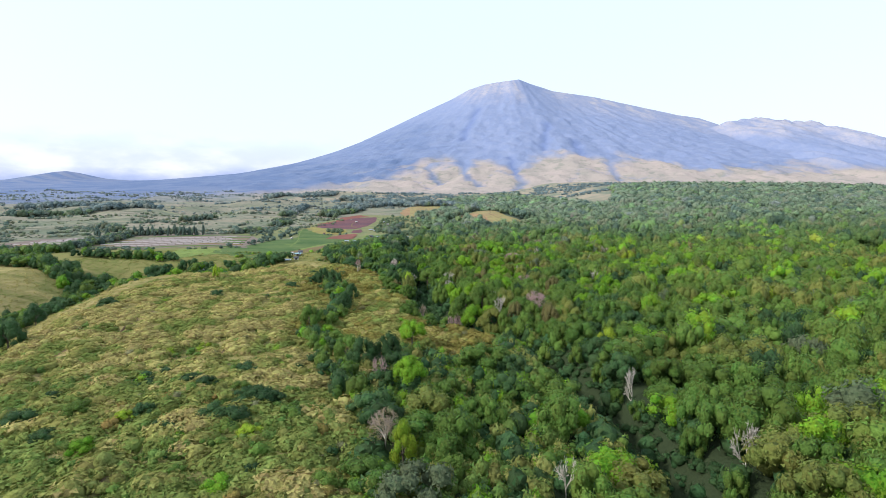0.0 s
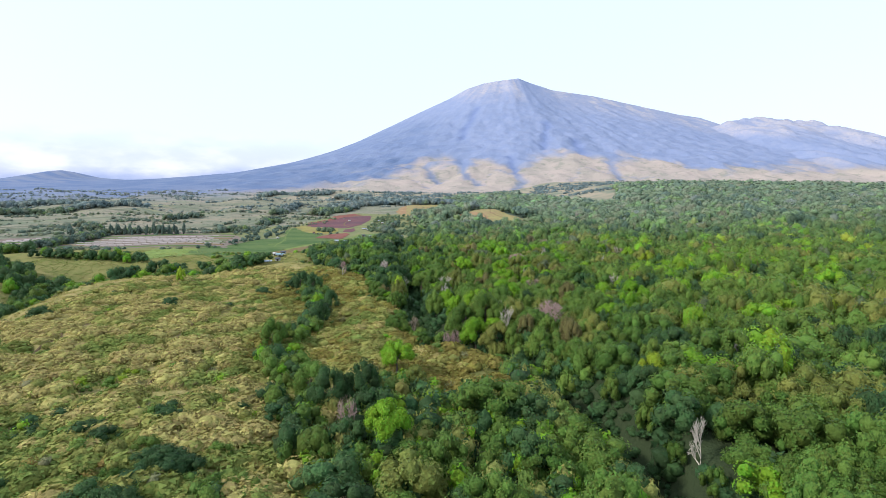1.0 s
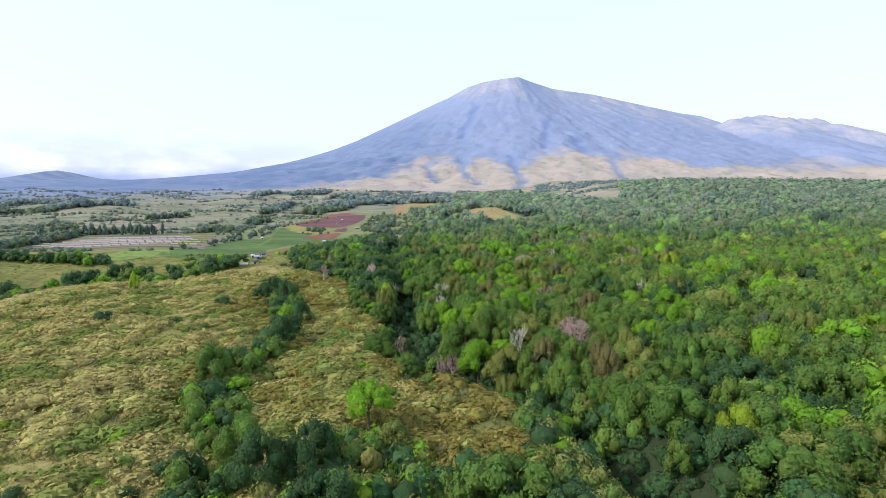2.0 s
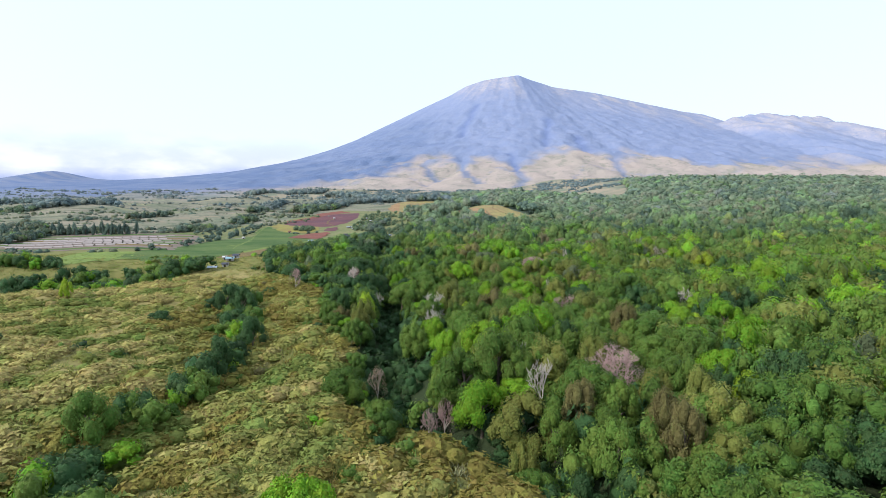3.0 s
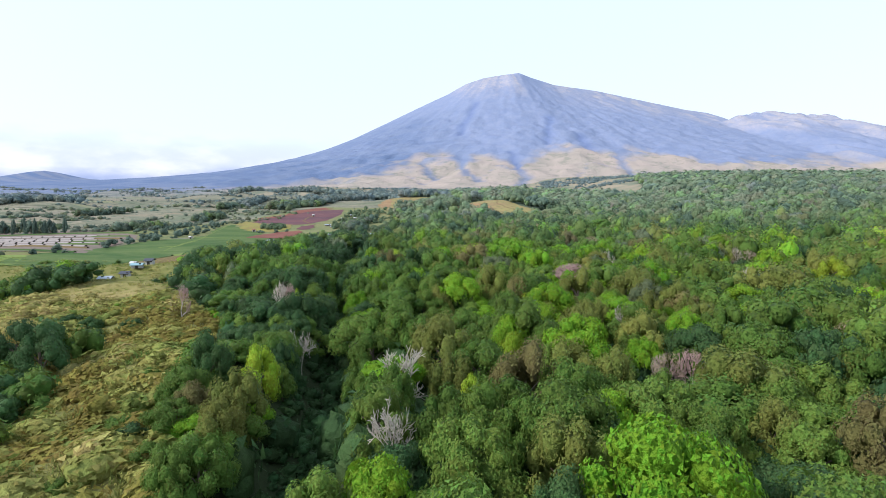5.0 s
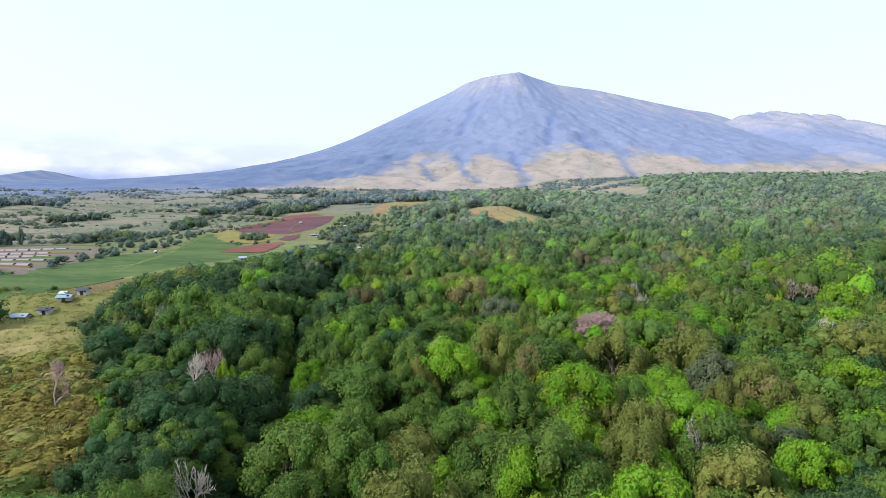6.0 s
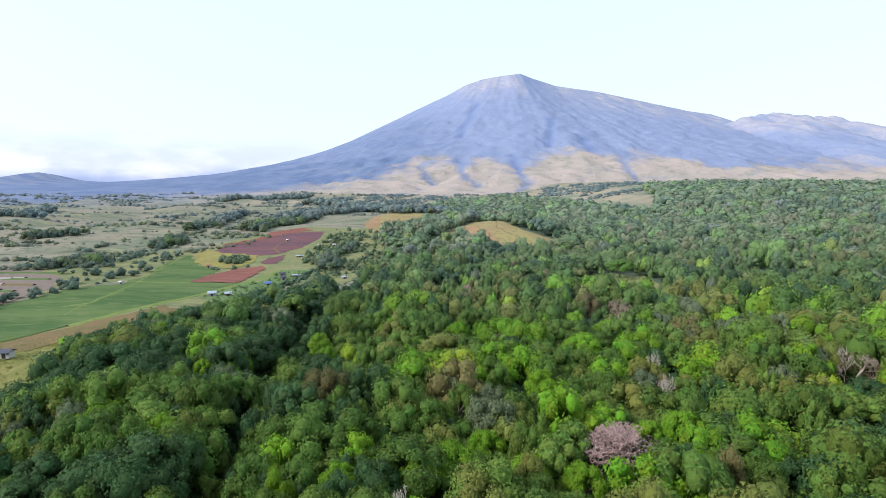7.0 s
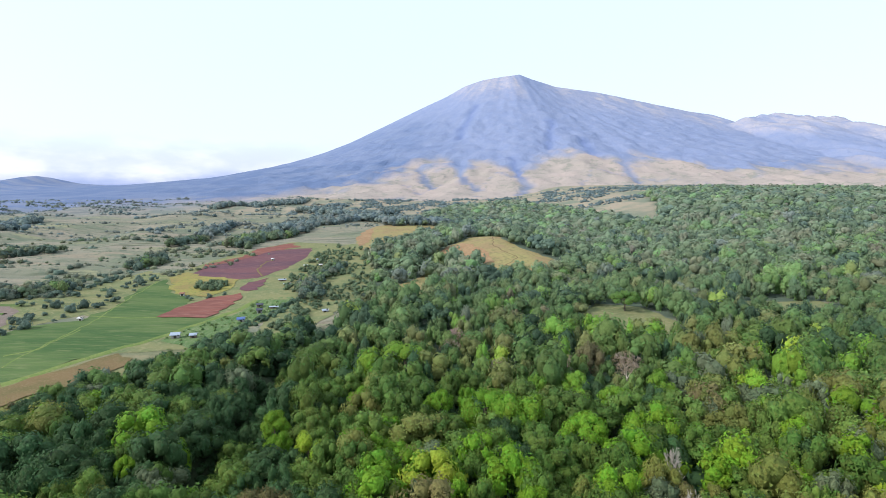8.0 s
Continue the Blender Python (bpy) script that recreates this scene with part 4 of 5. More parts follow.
for n, (x, y) in enumerate(SLENDER):
    m = Matrix.LocRotScale((x, y, float(turf(x, y)) - 0.2), Euler((0, 0, n * 1.9)), (1.5 + 0.5 * (n % 3), 1.5 + 0.5 * (n % 3), 4.2 + 1.3 * ((n * 7) % 5) / 4))
    if slender is None:
        slender = new("slender_tree")
        part("trunk", mesh_of("trunk", *trunk_arrays(58, 0.8)), BARK, slender)
        part("crown", mesh_of("crown", *crown_arrays(460, "plume", 8, 260, 0.12, 1), True), HAZED["dark"], slender)
        tagged(slender, "slender dark green upright tree beside tilled beds", "tree", "slender trees beside the beds")
        slender.matrix_basis = m
    else:
        copy_thing(slender, Matrix.Identity(4)).matrix_basis = m

# hedges and lone trees on the plain
hx, hy, hr = [], [], []
for n in range(330):
    far = g.random() ** 1.6
    cy = 340 + 1250 * far
    cx = -60 - (0.10 + 0.92 * g.random()) * cy * 1.0
    count, a = g.integers(2, 16), g.normal() * 0.25 + 0.1
    step = 3.2 + 2.5 * far
    k = (np.arange(count) - count / 2) * step
    hx.append(cx + k * math.cos(a) + g.normal(size=count))
    hy.append(cy + k * math.sin(a) * 1.5 + g.normal(size=count) * 2)
    hr.append((1.1 + 2.0 * g.random(count) * (0.5 + far)))
hx, hy, hr = map(np.concatenate, (hx, hy, hr))
FARMED = [(-140, 480), (-128, 508), (-75, 585), (-66, 560), (-50, 440), (-48, 400), (-75, 372), (-96, 330), (-200, 296), (-150, 345), (-320, 350), (-340, 420), (-150, 440)]
ok = ~wooded(hx, hy) & ~inside(hx, hy, FARMED)
hx, hy, hr = hx[ok], hy[ok], hr[ok]
hk = g.choice(["dark", "olive", "grey"], len(hx), p=[0.3, 0.3, 0.4])
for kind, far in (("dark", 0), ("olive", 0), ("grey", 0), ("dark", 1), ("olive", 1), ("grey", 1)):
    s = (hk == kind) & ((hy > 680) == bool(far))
    stuff("hedgerow", scrub_forms, hx[s], hy[s], hr[s], hr[s] * 0.9, 0.2, (FAR_HAZED if far else HAZED)[kind], "scattered hedges and lone trees with " + SAID[kind] + " foliage", "hedge")

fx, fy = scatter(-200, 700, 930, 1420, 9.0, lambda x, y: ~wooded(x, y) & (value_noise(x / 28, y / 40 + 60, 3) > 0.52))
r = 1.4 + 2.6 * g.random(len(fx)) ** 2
stuff("foothill_scrub", scrub_forms, fx, fy, r, r * 0.9, 0.2, FAR_HAZED["dark"], "scattered dark shrubs at the foot of the mountain", "shrubs")

fx, fy = scatter(-1500, -40, 350, 1500, 6.4, lambda x, y: ~wooded(x, y) & (x > -1.05 * y - 60) & ~inside(x, y, FARMED) & (value_noise((x + 0.3 * y) / 46, y / 9 + 12, 3) + 0.25 * (value_noise(x / 130, y / 90, 2) - 0.5) > 0.635) & (g.random(x.shape) < np.clip(620 / y, 0, 1) ** 1.5))
r = (0.6 + 1.2 * g.random(len(fx)) ** 2.2) * (0.7 + fy / 1200)
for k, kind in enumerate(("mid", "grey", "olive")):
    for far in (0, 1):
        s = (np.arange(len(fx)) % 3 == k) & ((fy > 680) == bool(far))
        stuff("plain_scrub", scrub_forms, fx[s], fy[s], r[s], r[s], 0.15, (FAR_HAZED if far else HAZED)[kind], "low hedges and terrace scrub with " + SAID[kind] + " leaves", "shrubs")

# ---- shrubs on the grassland ----
BUSHES = {
    "dark": [(-51, 99, 2.3), (-46, 96, 2.2), (-41, 103, 2.4), (-36, 89, 2.4), (-32, 87, 2.6), (-30, 87, 2.3), (-35, 84, 2.2), (-50, 100, 2.6), (-42, 105, 2.5), (-74, 93, 2.1), (-70, 81, 3.0), (-61, 75, 2.2), (-50, 82, 1.9), (-38, 80, 2.8), (-34, 79, 2.9), (-33, 88, 2.8), (-116, 174, 3.8), (-80, 178, 2.6), (-61, 200, 2.6), (-26, 66, 1.9), (-53, 232, 2.4), (-49, 229, 2.2), (-51, 225, 2.0), (-56, 236, 2.2), (-47, 234, 1.8), (-61, 239, 2.4), (-23, 194, 1.8), (-60, 199, 2.8), (-56, 218, 3.0), (-50, 210, 2.8)],
    "mid": [(-38, 92, 2.0), (-42, 84, 2.2), (-29, 93, 1.7), (-26, 84, 2.0), (16, 120, 2.0), (14, 114, 2.0), (-6, 137, 1.7), (6, 147, 1.6), (-59, 114, 1.6), (-39, 86, 2.4), (-23, 85, 1.5), (-62, 84, 2.6), (-81, 117, 1.7), (-11, 64, 2.2), (-16, 63, 2.4), (-36, 65, 1.5), (-48, 198, 2.4), (-40, 190, 2.4), (-34, 163, 2.0), (-22, 206, 2.6), (-54, 227, 2.0), (-58, 231, 1.8), (-26, 197, 1.7), (-29, 207, 1.5), (-19, 190, 1.8), (-24, 186, 1.4)],
    "lime": [(-60, 125, 2.0), (-52, 80, 1.6), (-30, 75, 2.0), (-28, 94, 1.0)],
    "bright": [(12, 137, 1.8), (15, 132, 1.9), (9.5, 142, 1.7), (17, 126, 1.8), (-9, 133, 2.0), (-10, 128, 1.8), (-52, 70, 2.2), (-40, 74, 1.3), (-29, 62, 2.3), (-36, 173, 1.6), (-31, 158, 1.4)],
    "olive": [(-36, 154, 2.5), (-27, 201, 1.8), (-31, 213, 1.7), (-22, 197, 2.0), (-34, 224, 1.5)],
}
bush_makes = {}
for kind, places in BUSHES.items():
    for n, (x, y, r) in enumerate(places):
        m = Matrix.LocRotScale((x, y, float(turf(x, y)) - 0.2), Euler((0, 0, n * 1.3)), (r, r, r * 0.95))
        if (kind, n % 2) in bush_makes:
            made = copy_thing(bush_makes[kind, n % 2], Matrix.Identity(4))
        else:
            v, t = crown_arrays(310 + n % 2, "bush", 9, 1400, 0.044, 1)
            made = bush_makes[kind, n % 2] = part("shrub", mesh_of("shrub", v, t, True), LEAVES[kind])
            tagged(made, "dense " + SAID[kind] + " shrub in dry grass", "shrub", "shrubs on the grassland")
        made.matrix_basis = m


def open_grass(x, y):
    return ~wooded(x, y) & (x < 20) & (x > -0.62 * y - 70)


sx, sy = scatter(-200, 20, 20, 330, 3.1, lambda x, y: open_grass(x, y) & (value_noise(x / 16, y / 16 + 40, 3) + 0.2 * (0.5 - folds(x, y)) + 0.12 * np.exp(-(along(x, y, LEFT_EDGE) / 7) ** 2) > 0.65))
sk = g.choice(["dark", "mid", "bright", "olive", "lime", "brown"], len(sx), p=[0.10, 0.32, 0.08, 0.36, 0.04, 0.10])
for kind in ("dark", "mid", "bright", "olive", "lime", "brown"):
    s = sk == kind
    r = 0.7 + 1.1 * g.random(s.sum()) ** 1.8
    stuff("scrub", bush_forms, sx[s], sy[s], r, r * 0.9, 0.15, LEAVES[kind], "low scrub with " + SAID[kind] + " leaves among grass", "scrub")
# mixed scrub where the slope is greenest
sx, sy = scatter(-110, -4, 20, 118, 1.75, lambda x, y: open_grass(x, y) & (value_noise(x / 11, y / 11 + 14, 3) + 0.36 * np.exp(-((y - 58) / 34) ** 2) + 0.16 * np.clip((x + 42) / 25, 0, 1) + 0.25 * (0.45 - folds(x, y)) > 0.645))
r = 0.6 + 1.1 * g.random(len(sx)) ** 2
pick = 0.45 * g.random(len(sx)) + 0.55 * np.clip(2.4 * value_noise(sx / 8, sy / 8 + 80, 2) - 0.7, 0, 1)
for k, (kind, leaf) in enumerate((("dark", LEAVES["dark"]), ("mid", LEAVES["mid"]), ("mid", WEEDS["mid"]), ("olive", WEEDS["olive"]), ("brown", WEEDS["brown"]), ("grey", WEEDS["grey"]))):
    s = np.searchsorted((0.18, 0.40, 0.60, 0.80, 0.90), pick) == k
    stuff("mixed_scrub", bush_forms, sx[s], sy[s], r[s], r[s] * (0.8 + 0.4 * g.random(s.sum())), 0.15, leaf, "knee-high scrub with " + SAID[kind] + " leaves among grass", "scrub")


# ---- tall grass ----
def tuft_arrays(seed, blades, width):
    """A clump of grass about 1 wide and 1 high."""
    g = np.random.default_rng(seed)
    a = g.random(blades) * 6.283
    foot = g.normal(size=(blades, 2)) * 0.3
    lean = np.stack([np.cos(a), np.sin(a)], -1) * (0.2 + 0.4 * g.random((blades, 1)))
    side = np.stack([-np.sin(a), np.cos(a)], -1) * width
    z = np.zeros((blades, 1))
    V = np.stack([np.concatenate([foot - side, z - 0.1], 1), np.concatenate([foot + side, z - 0.1], 1), np.concatenate([foot + lean, z + 0.22 + 0.35 * g.random((blades, 1))], 1)], 1).reshape(-1, 3)
    return V, np.arange(blades * 3).reshape(-1, 3)


tuft_forms = [tuft_arrays(500 + k, 13, 0.07) for k in range(5)]
tussock_forms = [crown_arrays(540 + k, "bush", 1, 34, 0.30, 1) for k in range(6)]
spray_forms = [tuft_arrays(520 + k, 22, 0.075) for k in range(4)]
sx, sy = scatter(-66, 14, 108, 262, 1.3, lambda x, y: open_grass(x, y) & (x > -52 - 14 * np.clip((y - 175) / 15, 0, 1)) & (value_noise(x / 7, y / 7 + 20, 3) > 0.37))
sk = np.array(["mid", "olive", "brown", "grey"])[np.searchsorted((0.28, 0.66, 0.92), np.clip(0.5 * g.random(len(sx)) + 0.5 * (2.4 * value_noise(sx / 8 + 9, sy / 8, 2) - 0.7) + 0.1 * (sy > 190) + 0.3 * (sx > -11), 0, 0.999))]
for kind in ("mid", "olive", "brown", "grey"):
    s = sk == kind
    r = 0.9 + 0.8 * g.random(s.sum())
    stuff("weeds", spray_forms, sx[s], sy[s], r, 0.8 + 0.9 * g.random(s.sum()), 0.05, WEEDS[kind], "waist-high weeds with " + SAID[kind] + " leaves", "weeds")
TRACKS = [[(-72, 190), (-70, 179), (-63, 154), (-61, 141), (-56, 126), (-52, 115), (-47, 106)], [(-97, 175), (-90, 147), (-90, 133), (-92, 121), (-97, 112), (-100, 100)], [(-46, 92), (-45.5, 82), (-45, 72), (-44, 60)]]


def off_track(x, y):
    return np.min([along(x, y, t) for t in TRACKS], 0) > 1.0


sx, sy = scatter(-210, 16, 22, 335, 1.02, lambda x, y: open_grass(x, y) & off_track(x, y) & (g.random(x.shape) < 0.4 + 0.6 * np.clip((260 - y) / 120, 0, 1)))
inner = np.clip((sx + 50 + 16 * np.clip((sy - 175) / 15, 0, 1)) / 12, 0, 1) * np.clip((sy - 112) / 25, 0, 1)
mix = value_noise(sx / 7, sy / 7 + 11, 3) + 0.26 * np.exp(-((sy - 60) / 42) ** 2) + 0.1 * g.random(len(sx)) + 0.04 + 0.7 * (0.55 - folds(sx, sy)) + (0.24 + 0.10 * np.clip((sy - 180) / 10, 0, 1)) * inner
inner = np.maximum(inner, (sx > -11) & (sy > 102))
mix = mix + 0.22 * np.clip((sy - 262) / 20, 0, 1)
mix = np.where(inner > 0.4, 0.60 + 0.45 * (value_noise(sx / 5, sy / 5 + 61, 3) - 0.45) + 0.1 * (0.5 - folds(sx, sy)), mix)
mix = np.where((inner > 0.5) & (value_noise(sx / 5 + 5, sy / 5, 3) + 0.2 * np.clip((sx + 12) / 6, 0, 1) + 0.06 * np.clip((sy - 190) / 10, 0, 1) + 0.22 * (g.random(len(sx)) - 0.5) > 0.57), 99.0, mix)
for name, lo, hi, material, label in (("straw_grass", 0.0, 0.53, STRAW, "tall dry straw-coloured grass"), ("olive_grass", 0.53, 0.66, OLIVE_GRASS, "half-green tall grass"), ("green_grass", 0.66, 90.0, GREEN_GRASS, "fresh green grass and weeds"), ("rusty_weeds", 98.0, 100.0, RUST_GRASS, "dry rust-brown weeds")):
    s = (mix >= lo) & (mix < hi)
    lump = np.clip(3.0 * value_noise(sx[s] / 2.6, sy[s] / 2.6 + 33, 2) - 0.95, 0, 1) * (0.6 + 0.4 * folds(sx[s], sy[s]))
    r = 0.75 + 0.55 * g.random(s.sum()) + 0.35 * lump
    high = 0.40 + 0.35 * g.random(s.sum()) + 0.45 * lump
    x, y, mound = sx[s], sy[s], (lump + 0.35 * g.random(s.sum()) > 0.55) & (sy[s] < 262) & (sx[s] > -125)
    stuff(name, tuft_forms, x[~mound], y[~mound], r[~mound], high[~mound], 0.0, material, label, "grass")
    stuff(name, tussock_forms, x[mound], y[mound], r[mound], high[mound] * 0.95, 0.2, material, label + " in tussocks", "grass")


# ---- fields ----
def drape(name, poly, material, label, lift=0.14, step=4.0, kind="structure", category="field"):
    """A sheet laid over the ground within an outline."""
    g = np.random.default_rng(len(poly) * 7 + int(abs(poly[0][0])))
    outline = []
    for (ax, ay), (ex, ey) in zip(poly, poly[1:] + poly[:1]):
        n = max(1, int(math.hypot(ex - ax, ey - ay) / 4))
        outline += [(ax + (ex - ax) * k / n + 0.9 * g.normal() * (k > 0), ay + (ey - ay) * k / n + 0.9 * g.normal() * (k > 0)) for k in range(n)]
    bm = bmesh.new()
    bm.faces.new([bm.verts.new((x, y, 0)) for x, y in outline])
    bmesh.ops.triangulate(bm, faces=bm.faces[:])
    p = np.array(poly, float)
    for axis in (0, 1):
        n = Vector((1, 0, 0)) if axis == 0 else Vector((0, 1, 0))
        for c in np.arange(p[:, axis].min() + step, p[:, axis].max(), step):
            bmesh.ops.bisect_plane(bm, geom=bm.verts[:] + bm.edges[:] + bm.faces[:], plane_co=n * float(c), plane_no=n)
    for v in bm.verts:
        v.co.z = float(turf(v.co.x, v.co.y)) + lift
    bmesh.ops.recalc_face_normals(bm, faces=bm.faces[:])
    me = bpy.data.meshes.new(name)
    bm.to_mesh(me)
    bm.free()
    if me.polygons and me.polygons[0].normal.z < 0:
        me.flip_normals()
    return tagged(part(name, me, material), label, category, kind=kind)


def ribbon(name, line, width, material, label, lift=0.12):
    """A worn track along a line."""
    p = np.array(line, float)
    q = []
    for a, b in zip(p, p[1:]):
        n = max(2, int(np.hypot(*(b - a)) / 1.5))
        q += [a + (b - a) * k / n for k in range(n)]
    q = np.array(q + [p[-1]])
    q += np.stack([value_noise(q[:, 1] / 5, q[:, 0] / 5, 2) - 0.5, 0 * q[:, 0]], -1) * 2.4
    d = np.gradient(q, axis=0)
    d /= np.hypot(d[:, 0], d[:, 1])[:, None]
    side = np.stack([-d[:, 1], d[:, 0]], -1) * (width * (0.3 + 0.5 * value_noise(q[:, 0] / 4, q[:, 1] / 4, 2)))[:, None]
    V = np.stack([q - side, q, q + side], 1)
    z = turf(V[..., 0], V[..., 1]) + np.array([-0.12, lift, -0.12])
    V = np.concatenate([V, z[..., None]], -1).reshape(-1, 3)
    return tagged(part(name, mesh_of(name, V, grid_faces(3, len(q)), True), material), label, "track", kind="structure")


RED_SOIL = earth("red_soil", (0.205, 0.082, 0.064), (0.160, 0.070, 0.058), (0.255, 0.125, 0.10), 9, 2.2, (0.35, 2.0, 1))
VIOLET_SOIL = earth("violet_soil", (0.105, 0.060, 0.074), (0.145, 0.070, 0.076), (0.175, 0.10, 0.10), 18, 2.0, (0.4, 1.8, 1))
PALE_SOIL = earth("dry_soil", (0.172, 0.122, 0.062), (0.132, 0.112, 0.050), (0.205, 0.155, 0.082), 8, 0.6)
RUT = earth("rutted_soil", (0.13, 0.095, 0.055), (0.17, 0.125, 0.07), (0.21, 0.155, 0.085), 5, 0.5)
BANK = earth("grass_bank", (0.165, 0.215, 0.065), (0.13, 0.185, 0.055), (0.21, 0.23, 0.085), 6, 0.8)
RAW_SLOPE = earth("raw_slope", (0.27, 0.165, 0.095), (0.31, 0.21, 0.12), (0.20, 0.15, 0.075), 7, 1.6, (1, 1, 1), 0.6)
KNOLL_GRASS = earth("knoll_grass", (0.195, 0.196, 0.092), (0.135, 0.166, 0.076), (0.245, 0.225, 0.120), 11, 1.8, (1, 1.4, 1), 0.6)
GARDEN = earth("garden_rows", (0.085, 0.150, 0.052), (0.13, 0.185, 0.075), (0.20, 0.23, 0.13), 7, 0.9, (1.6, 0.4, 1), 0.5)
PINK_SOIL = earth("pinkish_soil", (0.195, 0.150, 0.128), (0.165, 0.138, 0.115), (0.24, 0.195, 0.17), 12, 0.9, (0.4, 2, 1))
CROP = earth("green_crop", (0.058, 0.108, 0.038), (0.104, 0.150, 0.054), (0.130, 0.164, 0.068), 22, 2.4, (0.35, 2.0, 1), 0.9)
RAPE = earth("yellow_crop", (0.255, 0.235, 0.070), (0.235, 0.185, 0.075), (0.15, 0.175, 0.06), 9, 1.6)
LIME_CROP = earth("lime_crop", (0.19, 0.25, 0.07), (0.155, 0.21, 0.065), (0.13, 0.18, 0.06), 9, 1.0)
TAN_GRASS = earth("tan_grass", (0.265, 0.195, 0.105), (0.28, 0.245, 0.105), (0.165, 0.16, 0.075), 20, 2.6, (1, 1.6, 1), 0.8)

drape("green_field", [(-149, 323), (-149, 345), (-137, 367), (-134, 387), (-131, 399), (-122, 406), (-124, 417), (-122, 430), (-133, 464), (-132, 489), (-111, 457), (-97, 445), (-96, 428), (-94, 412), (-76, 412), (-71, 417), (-72, 407), (-78, 386), (-81, 378), (-88, 362), (-97, 344), (-106, 324), (-120, 313)], CROP, "sloping field of low green crops")
drape("meadow", [(-150, 440), (-142, 500), (-125, 560), (-100, 610), (-60, 600), (-45, 440), (-58, 372), (-84, 366), (-100, 400), (-130, 420)], KNOLL_GRASS, "rough green meadow between fields", 0.07)
drape("meadow", [(-136, 387), (-150, 372), (-176, 400), (-174, 470), (-160, 520), (-138, 502), (-135, 464), (-124, 430), (-126, 417), (-133, 399)], KNOLL_GRASS, "rough olive meadow beside green crops", 0.07)
drape("garden", [(-76, 380), (-73, 405), (-66, 424), (-66, 441), (-51, 445), (-48, 437), (-52, 410), (-55, 384), (-63, 372)], GARDEN, "vegetable garden with rows of pale green crops")
drape("grassy_knoll", [(-66, 443), (-71, 490), (-68, 563), (-47, 600), (-28, 548), (-20, 500), (-22, 440), (-27, 405), (-34, 385), (-46, 378), (-51, 405), (-47, 437)], KNOLL_GRASS, "grassy knoll with patches of green scrub")
drape("red_field", [(-127, 506), (-127, 522), (-114, 549), (-104, 572), (-75, 578), (-72, 551), (-77, 517), (-84, 492), (-98, 486), (-114, 494)], VIOLET_SOIL, "freshly ploughed field of purplish brown soil")
drape("red_strip", [(-128, 522), (-131, 532), (-116, 554), (-116, 581), (-99, 604), (-85, 584), (-103, 569), (-113, 546)], RED_SOIL, "bare strip of red earth along the field", 0.22)
drape("red_field", [(-84, 466), (-85, 481), (-78, 493), (-74, 465), (-79, 462)], VIOLET_SOIL, "ploughed corner of dark red soil", 0.22)
drape("red_field", [(-95, 412), (-95, 431), (-91, 450), (-80, 458), (-76, 450), (-74, 436), (-76, 412)], RED_SOIL, "ploughed field of bright red soil", 0.3)
drape("yellow_field", [(-133, 493), (-131, 510), (-115, 496), (-92, 487), (-89, 472), (-92, 452), (-104, 455), (-111, 457)], RAPE, "yellowing crop field", 0.26)
drape("lime_field", [(-176, 306), (-162, 299), (-140, 322), (-149, 339), (-171, 338)], LIME_CROP, "bright yellow-green rice field")
drape("dirt_strip", [(-104, 322), (-96, 339), (-89, 351), (-85, 358), (-81, 366), (-74, 362), (-74, 350), (-77, 340), (-84, 329), (-92, 316)], PALE_SOIL, "bare brown strip of dry earth", 0.22)
drape("tan_hill", [(6, 509), (19, 548), (30, 560), (44, 612), (62, 618), (57, 556), (65, 533), (81, 517), (84, 498), (71, 478), (57, 473), (46, 488), (35, 507), (23, 512)], TAN_GRASS, "rounded hill of dry tan grass")
drape("raw_slope", [(11, 520), (19, 548), (30, 553), (45, 521), (47, 506), (38, 504), (25, 514)], RAW_SLOPE, "eroded orange-brown flank of a grassy hill", 0.3)
drape("tan_hill", [(-53, 630), (-42, 700), (-10, 730), (26, 710), (20, 664), (-2, 634), (-24, 602), (-39, 561)], TAN_GRASS, "low ridge of dry tan grass")
drape("raw_slope", [(-53, 628), (-50, 660), (-44, 672), (-40, 620), (-41, 575)], RAW_SLOPE, "eroded orange-brown end of a low ridge", 0.3)
drape("clearing", [(-7, 468), (7, 493), (21, 463), (18, 443), (6, 441), (10, 422), (5, 419), (-4, 440)], TAN_GRASS, "grassy clearing in the wood")
drape("clearing", [(66, 386), (72, 408), (80, 424), (96, 418), (102, 398), (94, 372), (74, 374)], KNOLL_GRASS, "grassy clearing in the wood")
drape("clearing", [(138, 436), (178, 430), (172, 400), (136, 404)], KNOLL_GRASS, "grassy clearing in the wood")
drape("ploughed_field", [(-315, 345), (-240, 350), (-208, 346), (-135, 350), (-142, 395), (-155, 420), (-200, 452), (-270, 438), (-330, 420)], PINK_SOIL, "wide field of pinkish tilled soil in rows")
for k in range(7):
    y0 = 350 + 13 * k
    x0, x1 = -312 + 8 * k - 18 * (k > 4), -140 - 3.5 * k
    ribbon("planting_bed", [(x0 + 1.0 * (x1 - x0) * q, y0 + 3 * math.sin(q * 3)) for q in (0, 0.25, 0.5, 0.75, 1)], 3.2, (CROP, PALE_SOIL, CROP)[k % 3], "long narrow bed of low crops", 0.7)
for line, w in zip(TRACKS, (0.8, 0.7, 0.6)):
    ribbon("track", line, w, RUT, "worn brown footpath through dry grass", 0.4)
ribbon("track", [(-48, 439), (-52, 420), (-55, 406), (-58, 384), (-62, 374)], 1.6, RUT, "dark dirt track along the edge of the wood", 0.35)
